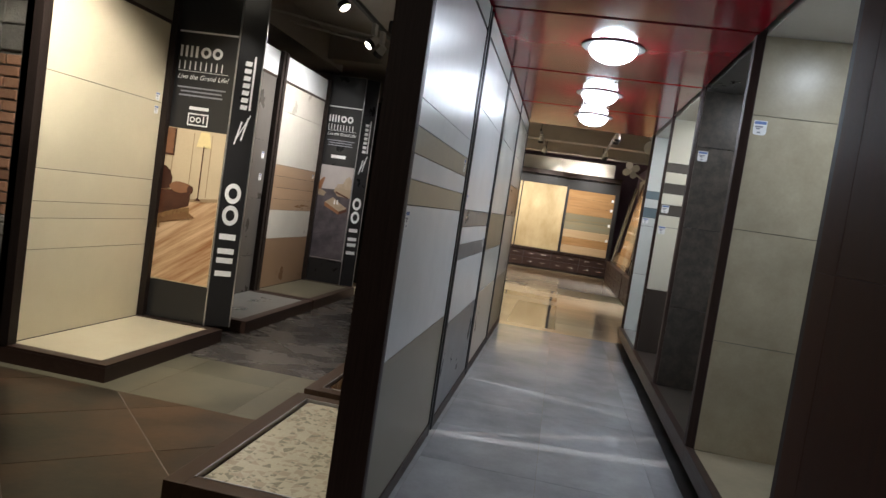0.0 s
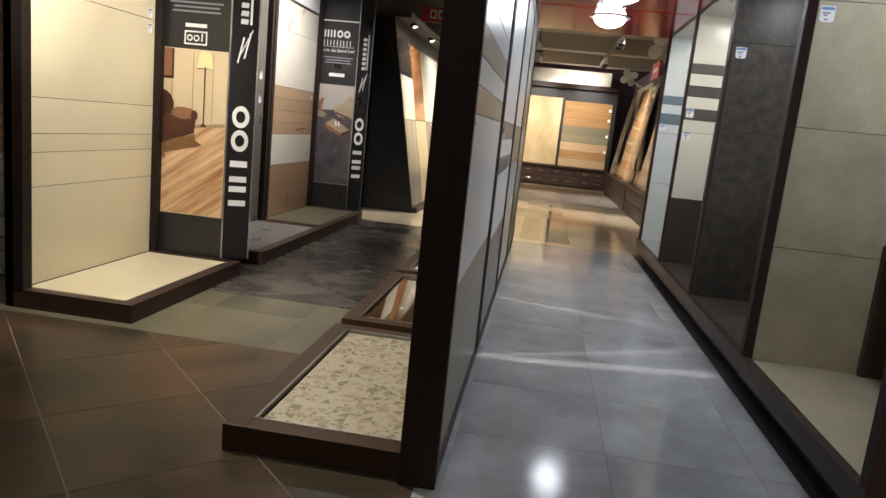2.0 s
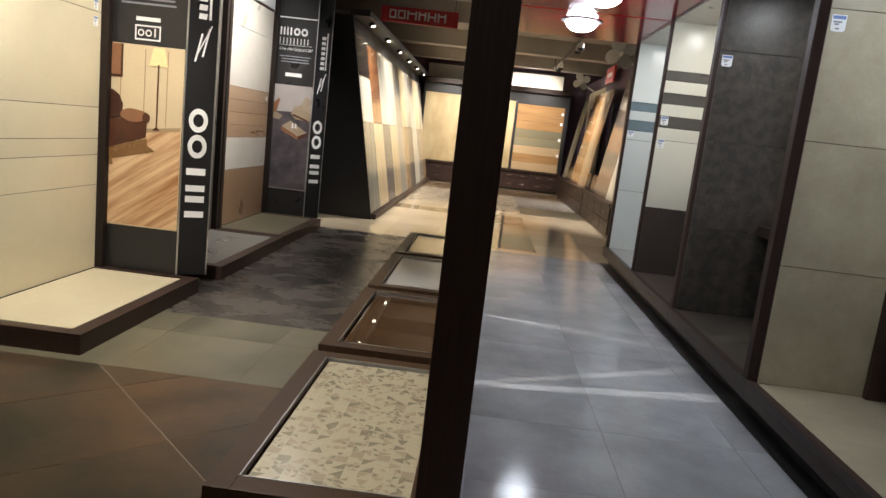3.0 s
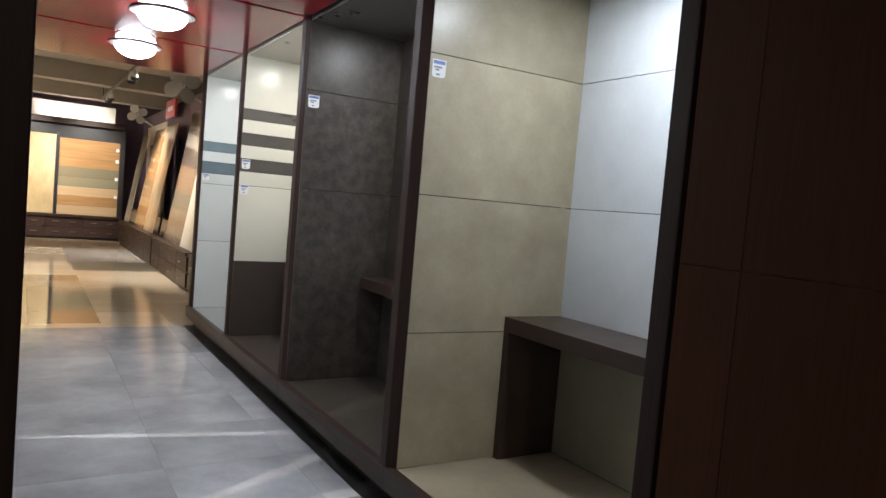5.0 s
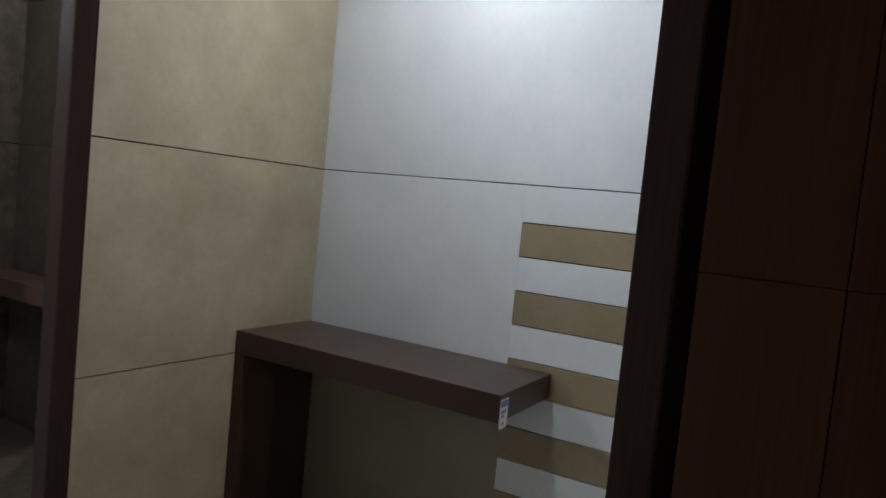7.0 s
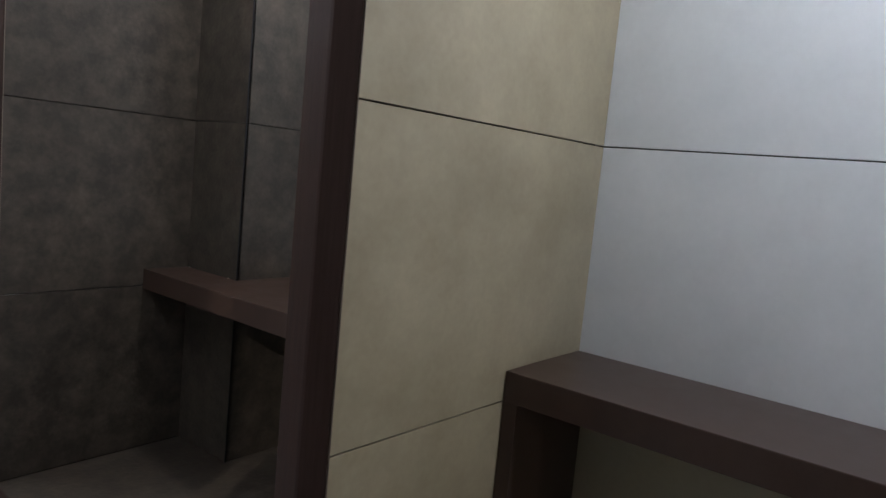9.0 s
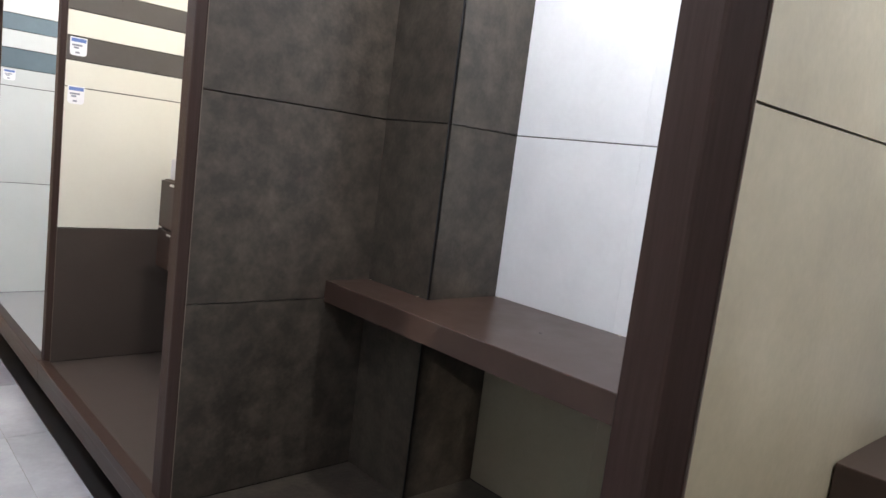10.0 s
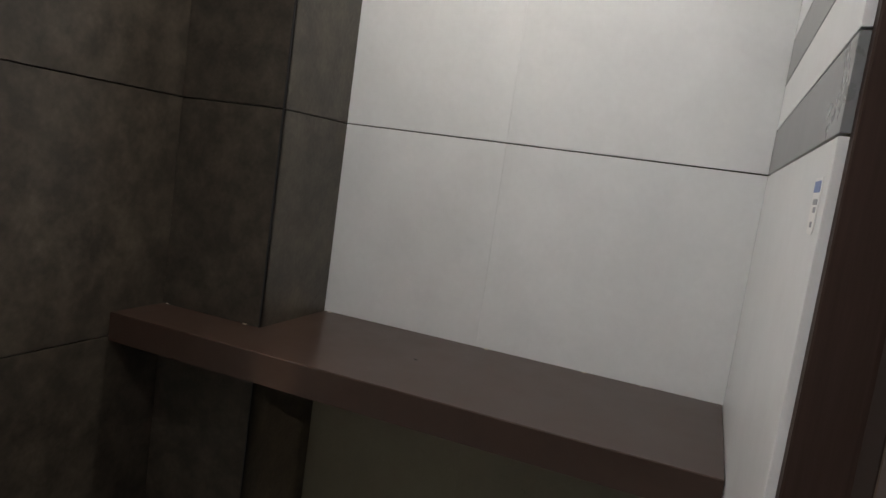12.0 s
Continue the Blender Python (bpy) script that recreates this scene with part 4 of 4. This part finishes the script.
for i in range(4):
    bm.faces.new((a[i], b[i], b[(i + 1) % 4], a[(i + 1) % 4]))
bmesh.ops.recalc_face_normals(bm, faces=bm.faces)
part("leaning_board", bm, "black", sd)
part("foot_rail", box(-2.03, -1.95, YA + 0.04, YB, 0.0, 0.07, 0.004), "wood_flat", sd)
M["cove"] = glow("lit_cove_tube", (1.0, 0.93, 0.82), 140.0)
SL = {
    "s_green": ((0.32, 0.31, 0.25), (0.20, 0.20, 0.16)), "s_white": ((0.70, 0.66, 0.56), (0.60, 0.56, 0.46)), "s_cream": ((0.66, 0.54, 0.34), (0.58, 0.46, 0.28)),
    "s_rust": ((0.34, 0.15, 0.06), (0.22, 0.09, 0.035)), "s_grey": ((0.22, 0.20, 0.17), (0.14, 0.125, 0.105)), "s_tan": ((0.46, 0.33, 0.19), (0.36, 0.25, 0.14)),
    "s_ash": ((0.46, 0.42, 0.35), (0.36, 0.33, 0.27)), "s_oak": ((0.40, 0.23, 0.10), (0.26, 0.14, 0.055)), "s_walnut": ((0.16, 0.09, 0.05), (0.09, 0.05, 0.028)),
    "s_marble": ((0.56, 0.45, 0.27), (0.34, 0.245, 0.12)), "s_umber": ((0.20, 0.15, 0.11), (0.13, 0.095, 0.07)), "s_teal": ((0.17, 0.19, 0.15), (0.24, 0.17, 0.08)), "s_dark": ((0.028, 0.024, 0.022), (0.018, 0.015, 0.014)),
}
for n, (c, c2) in SL.items():
    M[n] = surface(n[2:] + "_polished_slab", c, c2, rough=0.14, scale=2.4, detail=9, stretch=(1, 2, 0.5), bump=0, per_piece=0.05)
for n in ("s_oak", "s_walnut", "s_teal", "s_tan"):
    c, c2 = SL[n]
    M[n + "_board"] = surface(n[2:] + "_wood_look_plank", c, c2, rough=0.22, scale=3.2, detail=9, stretch=(0.5, 3, 7), bump=0.01, per_piece=0.10, contrast=0.3)
N_, T_ = Vector((1, 0, 0.185)).normalized(), Vector((-0.185, 0, 1)).normalized()
lower = ["s_green", "s_cream", "s_grey", "s_cream", "s_ash", "s_tan", "s_grey", "s_white", "s_ash", "s_tan"]
upper = ["s_white", "s_rust", "s_white", "s_white", "s_ash", "s_cream", "s_ash", "s_white", "s_cream", "s_ash"]
y = YA + 0.06
for i in range(10):
    w = 0.84
    part("slab", slab(Vector((lean(0.075) - 0.019, y, 0.075)), (0, w - 0.02, 0), T_ * 1.215, N_, 0.018, 0.003), lower[i], sd)
    part("slab", slab(Vector((lean(1.275) - 0.019, y, 1.275)), (0, w - 0.02, 0), T_ * (0.60 if i == 0 else 1.10), N_, 0.018, 0.003), upper[i], sd)
    if i == 0:
        part("slab", slab(Vector((lean(1.88) - 0.019, y, 1.88)), (0, w - 0.02, 0), T_ * 0.55, N_, 0.018, 0.003), "s_dark", sd)
    y += w
rail = part("lamp_rail", box(-2.52, -2.26, YA, YB, 2.60, 2.68, 0.004), "darkmetal", sd, "dark overhanging lamp rail")
for i in range(6):
    yy = YA + 0.5 + i * 1.45
    part("rail_lamp", rod((-2.33, yy, 2.60), (-2.31, yy, 2.55), 0.04, 0.05, sides=14), "darkmetal", rail)
    part("rail_lens", rod((-2.31, yy, 2.551), (-2.3095, yy, 2.549), 0.04, sides=14), "spotglow", rail)
# added fill spots in mid-air, clear of the rail, to brighten the slabs
for yy in (10.9, 12.9, 15.2, 17.4):
    lamp("slab_fill", "SPOT", (-1.25, yy, 3.0), 420, HALL, sd, target=(-2.2, yy + 0.1, 1.25), size=0.06, cone=95, blend=1.0)

sg = thing("red_sign", (-1.7, 10.4, 2.8), "red hanging sign with white block shapes", "sign")
part("sign_board", box(-2.17, -1.15, 10.40, 10.43, 2.605, 2.805, 0.004), "sign_red", sg)
x = -2.06
for i, w in enumerate((0.09, 0.10, 0.13, 0.10, 0.11, 0.11)):
    bm = bmesh.new()
    if i in (0, 1):
        for q in ((x, x + w, 2.745, 2.765), (x, x + w, 2.655, 2.675), (x, x + 0.02, 2.675, 2.745), (x + w - 0.02, x + w, 2.675, 2.745)):
            box(q[0], q[1], 10.395, 10.40, q[2], q[3], bm=bm)
    else:
        box(x, x + 0.022, 10.395, 10.40, 2.655, 2.765, bm=bm)
        box(x + w - 0.022, x + w, 10.395, 10.40, 2.655, 2.765, bm=bm)
        box(x + 0.022, x + w - 0.022, 10.395, 10.40, 2.72 if i != 4 else 2.70, 2.742 if i != 4 else 2.722, bm=bm)
    part("sign_shape", bm, "print_white", sg)
    x += w + 0.022
for x in (-2.1, -1.2):
    part("hanger", rod((x, 10.415, 2.805), (x, 10.415, Z_HALL - 0.001), 0.004, sides=6), "darkmetal", sg)

# ---------------------------------------------------------------- end wall display
ed = thing("end_display", (-0.4, 19.3, 0), "end wall of large marble and plank slabs above dark drawers", "slab display")
part("carcass", box(-2.35, 1.38, 19.02, 19.9, 0.0, 2.62), "black", ed)
for i in range(5):
    x0 = -2.33 + i * 0.738
    for z0, z1 in ((0.05, 0.26), (0.27, 0.48)):
        dr = part("drawer", box(x0 + 0.006, x0 + 0.732, 18.98, 19.02, z0, z1, 0.004), "wood", ed)
        for xc in (x0 + 0.2, x0 + 0.53):
            part("handle", rod((xc - 0.06, 18.965, (z0 + z1) / 2), (xc + 0.06, 18.965, (z0 + z1) / 2), 0.008, sides=8), "chrome", dr)
part("shelf_lip", box(-2.35, 1.38, 18.95, 19.02, 0.485, 0.53, 0.004), "wood_flat", ed)
for x0, x1 in ((-2.30, -1.16), (-1.13, 0.02)):
    part("slab", slab((x0, 19.02, 0.54), (x1 - x0, 0, 0), (0, 0, 1.71), (0, -1, 0), 0.02, 0.004), "s_marble", ed)
part("divider", box(0.025, 0.075, 18.96, 19.02, 0.53, 2.30), "darkmetal", ed)
for i, m in enumerate(("s_tan_board", "s_oak_board", "s_tan_board", "s_teal_board", "s_teal_board", "s_oak_board", "s_oak_board", "s_oak_board")):
    h = 1.66 / 8
    part("plank", slab((0.085, 19.02, 0.54 + i * h), (1.19, 0, 0), (0, 0, h - 0.003), (0, -1, 0), 0.018, 0.003), m, ed)
for z in (0.95, 1.35, 1.75, 2.0):
    part("label", slab((1.20, 19.0, z), (0.06, 0, 0), (0, 0, 0.07), (0, -1, 0), 0.003, 0.001), "print_white", ed)
part("cornice", box(-2.35, 1.38, 18.90, 19.02, 2.50, 2.62, 0.005), "wood_flat", ed)
part("upper_wall", box(-2.35, 1.2, 19.60, 19.66, 2.62, 3.02), "plaster", ed, "off-white wall strip over the display")
part("cove_tube", rod((-0.3, 19.30, 2.632), (1.0, 19.30, 2.632), 0.010, sides=8), "cove", ed, "lit cove tube above the cornice")
# added fill spots without fixtures that brighten the end wall
for x in (-1.6, -0.5, 0.65):
    lamp("end_fill", "SPOT", (x, 17.5, 3.0), 300, HALL, ed, target=(x, 19.0, 1.4), size=0.05, cone=75, blend=0.9)

# ---------------------------------------------------------------- leaning slabs with drawers on the hall's east side
sw = structure("wall_side", box(1.86, 1.95, 8.82, 19.9, 0.0, 2.9), "plum", "dark wall behind the leaning slabs")


def drawer_bench(ya, yb, slabs, mats):
    d = thing("slab_bench", (1.55, (ya + yb) / 2, 0), "dark drawer bench with tall plank samples leaning on the wall", "slab bench", "drawer benches along the wall")
    part("bench_body", box(1.32, 1.85, ya, yb, 0.0, 0.46, 0.004), "wood_flat", d)
    part("bench_top", box(1.28, 1.85, ya, yb, 0.46, 0.50, 0.004), "wood_flat", d)
    n = max(2, round((yb - ya) / 0.75))
    for i in range(n):
        w = (yb - ya) / n
        for z0, z1 in ((0.04, 0.235), (0.25, 0.445)):
            dr = part("drawer", box(1.30, 1.32, ya + i * w + 0.01, ya + (i + 1) * w - 0.01, z0, z1, 0.003), "wood_flat", d)
            yc = ya + (i + 0.5) * w
            part("handle", rod((1.285, yc - 0.08, (z0 + z1) / 2), (1.285, yc + 0.08, (z0 + z1) / 2), 0.008, sides=8), "chrome", dr)
    tz = Vector((0.30, 0, 1.9)).normalized()
    nz = Vector((-1.9, 0, 0.30)).normalized()
    y = ya + 0.03
    for (w, h), m in zip(slabs, mats):
        part("slab", slab((1.40, y, 0.502), (0, w - 0.02, 0), tz * h, nz, 0.016, 0.003), m, d)
        part("slab_support", box(1.80, 1.852, y + w * 0.4, y + w * 0.6, 0.50, 2.2), "black", d)
        y += w
    return d


drawer_bench(9.15, 11.05, [(0.62, 1.75), (0.62, 1.75), (0.60, 1.8)], ["s_walnut", "s_walnut", "s_walnut"])
drawer_bench(11.15, 14.0, [(0.95, 2.0), (1.30, 2.05), (0.5, 0.3)], ["s_white", "s_umber", "s_dark"])
drawer_bench(14.1, 18.6, [(0.45, 0.3), (1.05, 1.95), (1.25, 1.95), (0.9, 0.3), (0.8, 1.9)], ["s_dark", "s_tan", "s_oak", "s_dark", "s_ash"])
structure("wall_return", box(1.835, 1.859, 16.6, 18.99, 0.0, 2.62), "plaster", "off-white wall beside the end display")
# added fill without lamp bodies, on top of the track heads, for the slabs
for yy in (12.2, 15.6):
    lamp("bench_fill", "SPOT", (0.75, yy, 2.9), 320, HALL, sw, target=(1.6, yy + 0.2, 1.2), size=0.05, cone=80, blend=0.9)
rs = thing("small_sign", (1.62, 15.4, 2.6), "small red sign above the leaning slabs", "sign")
part("sign_board", box(1.70, 1.74, 15.0, 15.9, 2.60, 2.92, 0.004), "sign_red", rs)
part("sign_shape", box(1.696, 1.70, 15.2, 15.7, 2.72, 2.80), "print_white", rs)
part("sign_arm", box(1.74, 1.86, 15.6, 15.64, 2.70, 2.74), "darkmetal", rs)


def wall_fan(y, z, k=1.0):
    f = thing("wall_fan", (1.8, y, z), "white wall fan with rounded blades at rest", "fan", "wall fans")
    x = 1.50
    part("bracket", rod((1.86, y + 0.16, z - 0.20), (x, y + 0.12, z - 0.02), 0.022, sides=10), "white_plastic", f)
    part("motor", rod((x, y + 0.18, z), (x, y + 0.02, z), 0.075, 0.05, sides=20), "white_plastic", f)
    part("hub", rod((x, y + 0.02, z), (x, y - 0.03, z), 0.05, 0.03, sides=20), "white_plastic", f)
    for i in range(4):
        a = 0.5 + i * math.pi / 2
        bm = bmesh.new()
        n = 18
        lo, hi = [], []
        for j in range(n):
            b_ = 2 * math.pi * j / n
            r, s = k * (0.165 + 0.125 * math.cos(b_)), k * 0.115 * math.sin(b_)
            xx, zz_ = r * math.cos(a) - s * math.sin(a), r * math.sin(a) + s * math.cos(a)
            tw = s * 0.35
            lo.append(bm.verts.new((x + xx, y + tw, z + zz_)))
            hi.append(bm.verts.new((x + xx, y + tw - 0.006, z + zz_)))
        bm.faces.new(lo), bm.faces.new(hi[::-1])
        for j in range(n):
            bm.faces.new((lo[j], hi[j], hi[(j + 1) % n], lo[(j + 1) % n]))
        bmesh.ops.recalc_face_normals(bm, faces=bm.faces)
        part("blade", bm, "white_plastic", f)
    return f


wall_fan(13.3, 2.92)
wall_fan(18.3, 2.84, 0.75)

# ---------------------------------------------------------------- track lamps


def track(x, ya, yb, z):
    t = thing("light_track", (x, (ya + yb) / 2, z), "dark ceiling track for spot lamps", "light track")
    part("rail", box(x - 0.02, x + 0.02, ya, yb, z, z + 0.035), "darkmetal", t)
    for yy in (ya + 0.1, yb - 0.1):
        part("hanger", rod((x, yy, z + 0.035), (x, yy, Z_HALL - 0.001), 0.008, sides=8), "darkmetal", t)
    return t


def spot_head(x, y, z, aim, power, colour, cone=70):
    s = thing("track_spot", (x, y, z), "small white track spot lamp, lit", "spot lamp", "track spot lamps")
    c = Vector((x, y, z - 0.10))
    d = (Vector(aim) - c).normalized()
    part("adapter", box(x - 0.02, x + 0.02, y - 0.05, y + 0.05, z - 0.03, 2.979 if z > 2.8 and x < -2 else z - 0.001), "white_plastic", s)
    part("stem", rod((x, y, z - 0.03), c, 0.009, sides=8), "white_plastic", s)
    part("can", rod(c - d * 0.06, c + d * 0.06, 0.035, 0.05, sides=18), "white_plastic", s)
    part("bezel", rod(c + d * 0.02, c + d * 0.066, 0.054, sides=18), "darkmetal", s, "dark lamp bezel")
    part("lens", rod(c + d * 0.066, c + d * 0.068, 0.042, sides=18), "spotglow", s)
    if power:
        lamp("spot_light", "SPOT", c + d * 0.075, power, colour, s, target=aim, size=0.014, cone=cone, blend=1.0 if cone > 100 else 0.6)
    return s


track(-2.1, 2.2, 8.6, 2.98)
spot_head(-2.1, 7.32, 2.90, (-3.1, 6.5, 1.5), 190, NEUTRAL, 115)
spot_head(-2.1, 7.62, 2.88, (-3.1, 8.0, 1.5), 230, NEUTRAL, 115)
spot_head(-2.1, 3.85, 2.98, (-3.1, 4.8, 0.75), 250, WARM, 80)
spot_head(-2.1, 3.62, 2.98, (-0.4, 4.45, 0.0), 230, WARM, 80)
spot_head(-2.1, 4.14, 2.98, (0.20, 4.55, 0.0), 330, NEUTRAL, 20)
spot_head(-2.1, 6.30, 2.98, (0.10, 5.745, 0.0), 400, NEUTRAL, 20)
spot_head(-2.1, 5.75, 2.98, (-1.2, 5.6, 0.0), 60, NEUTRAL, 44)
spot_head(-2.1, 5.0, 2.98, (-2.8, 5.6, 1.0), 55, WARM, 60)
spot_head(-2.1, 2.95, 2.98, (-3.9, 4.6, 1.4), 170, WARM, 36)
# added track and spot behind the camera, an unseen fill for the foyer
track(-1.2, -1.6, 1.0, 2.95)
spot_head(-1.2, -0.8, 2.95, (-1.0, 2.0, 0.4), 45, WARM, 90)
track(0.70, 11.6, 17.0, 2.92)
for yy in (12.3, 12.7, 15.4, 15.8):
    spot_head(0.70, yy, 2.92, (0.85, yy + 0.9, 0.0), 95, HALL, 80)
track(-0.62, 13.5, 17.4, 2.92)
for yy in (14.0, 16.2):
    spot_head(-0.62, yy, 2.92, (-0.8, yy + 0.9, 0.0), 95, HALL, 80)
# added fill spot over the foyer floor, an unseen head
spot_head(-2.1, 2.5, 2.98, (-2.2, 3.0, 0.0), 55, WARM, 110)

# ---------------------------------------------------------------- floor tiles


def clip(poly, x0, x1, y0, y1):
    for axis, lim, sign in ((0, x0, 1), (0, x1, -1), (1, y0, 1), (1, y1, -1)):
        out = []
        for i in range(len(poly)):
            p, q = poly[i], poly[(i + 1) % len(poly)]
            dp, dq = (p[axis] - lim) * sign, (q[axis] - lim) * sign
            if dp >= 0:
                out.append(p)
            if dp * dq < 0:
                k = dp / (dp - dq)
                out.append((p[0] + (q[0] - p[0]) * k, p[1] + (q[1] - p[1]) * k))
        poly = out
        if len(poly) < 3:
            return []
    return poly


def floor_tile(poly, mat):
    gap = {"slate_brown": 0.0038, "taupe": 0.0024, "slate": 0.0024}.get(mat, 0.0013)
    cx, cy = sum(p[0] for p in poly) / len(poly), sum(p[1] for p in poly) / len(poly)
    size = max(math.dist(p, (cx, cy)) for p in poly)
    k = 1 - gap / max(0.05, size)
    bm = bmesh.new()
    top = [bm.verts.new((cx + (x - cx) * k, cy + (y - cy) * k, 0.0)) for x, y in poly]
    low = [bm.verts.new((cx + (x - cx) * k, cy + (y - cy) * k, -0.012)) for x, y in poly]
    bm.faces.new(top)
    n = len(poly)
    for i in range(n):
        bm.faces.new((top[i], low[i], low[(i + 1) % n], top[(i + 1) % n]))
    bmesh.ops.recalc_face_normals(bm, faces=bm.faces)
    bm.normal_update()
    if max(bm.faces, key=lambda f: f.calc_area()).normal.z < 0:
        bmesh.ops.reverse_faces(bm, faces=bm.faces)
    part("floor_tile", bm, mat, floor)


def straight(x0, x1, y0, y1, sx, sy, ox, oy, pick):
    i0, i1 = math.floor((x0 - ox) / sx), math.ceil((x1 - ox) / sx)
    j0, j1 = math.floor((y0 - oy) / sy), math.ceil((y1 - oy) / sy)
    for i, j in itertools.product(range(i0, i1), range(j0, j1)):
        a, b = ox + i * sx, oy + j * sy
        poly = clip([(a, b), (a + sx, b), (a + sx, b + sy), (a, b + sy)], x0, x1, y0, y1)
        if poly and (max(p[0] for p in poly) - min(p[0] for p in poly)) > 0.01 and (max(p[1] for p in poly) - min(p[1] for p in poly)) > 0.01:
            floor_tile(poly, pick(i, j))


def diagonal(x0, x1, y0, y1, s, c0, pick):
    r = s / math.sqrt(2)
    for i, j in itertools.product(range(-14, 15), range(-14, 15)):
        cx, cy = -1.2 + (i + j) * r, c0 + (i - j) * r
        poly = clip([(cx, cy - r), (cx + r, cy), (cx, cy + r), (cx - r, cy)], x0, x1, y0, y1)
        if len(poly) > 2:
            area = abs(sum(poly[k][0] * poly[(k + 1) % len(poly)][1] - poly[(k + 1) % len(poly)][0] * poly[k][1] for k in range(len(poly)))) / 2
            if area > 0.002:
                floor_tile(poly, pick(i, j))


straight(-0.60, 0.96, 2.75, 8.80, 0.6, 0.6, -0.51, 2.85, lambda i, j: "grey_floor")
straight(-0.60, 1.0, 1.9, 2.75, 0.6, 0.6, -0.51, 2.15, lambda i, j: "grey_floor")
diagonal(-4.6, -0.60, -0.4, 4.06, 0.6, 2.575, lambda i, j: "slate_brown")
straight(-4.6, -0.66, 4.06, 5.0, 0.6, 0.6, -2.2, 4.06, lambda i, j: "taupe")
diagonal(-3.2, -0.66, 5.0, 9.0, 0.6, 7.1, lambda i, j: "slate")
straight(-0.60, 1.0, -0.4, 1.9, 0.6, 0.6, -0.51, 1.9, lambda i, j: "slate_brown")


def hall_tile(i, j):
    """Sample fields laid in the hall: a tan field by the aisle, a grey and a pale one before the end wall."""
    x, y = -0.46 + (i + 0.5) * 0.6, 9.0 + (j + 0.5) * 0.6
    if -0.46 < x < 0.14 and y < 11.4:
        return "tan_floor"
    if x > 0.14 and 13.2 < y < 14.4:
        return "taupe"
    if x > 0.14 and 14.4 <= y < 16.8:
        return "pale_floor"
    return "tan_floor" if y > 16.8 or 11.9 < y < 12.6 and x < 0.14 else "beige_floor"


straight(-3.6, 1.9, 9.0, 18.98, 0.6, 0.6, -0.46, 9.0, hall_tile)
straight(-0.60, 1.9, 8.80, 9.0, 0.8, 0.8, -0.46, 8.2, lambda i, j: "beige_floor")
# black strip laid over the floor to paint the shade under the plinths
tagged(part("floor_border", box(0.842, 0.955, 2.96, 8.80, 0.0005, 0.005), "black"), "black strip that paints the shade along the alcove plinths", "", "", "structure")
pipes = thing("ceiling_pipe", (-2.7, 8.2, 3.1), "pale painted conduit pipes under the ceiling", "pipe")
for dy, dz in ((0.0, 0.0), (0.55, 0.02)):
    part("conduit", rod((-3.42, 7.70 + dy, 3.12 + dz), (-1.3, 9.45 + dy, 3.12 + dz), 0.014, sides=10), "concrete", pipes)
    part("clamp", box(-2.33, -2.27, 8.57 + dy, 8.65 + dy, 3.14 + dz, Z_HALL), "darkmetal", pipes)
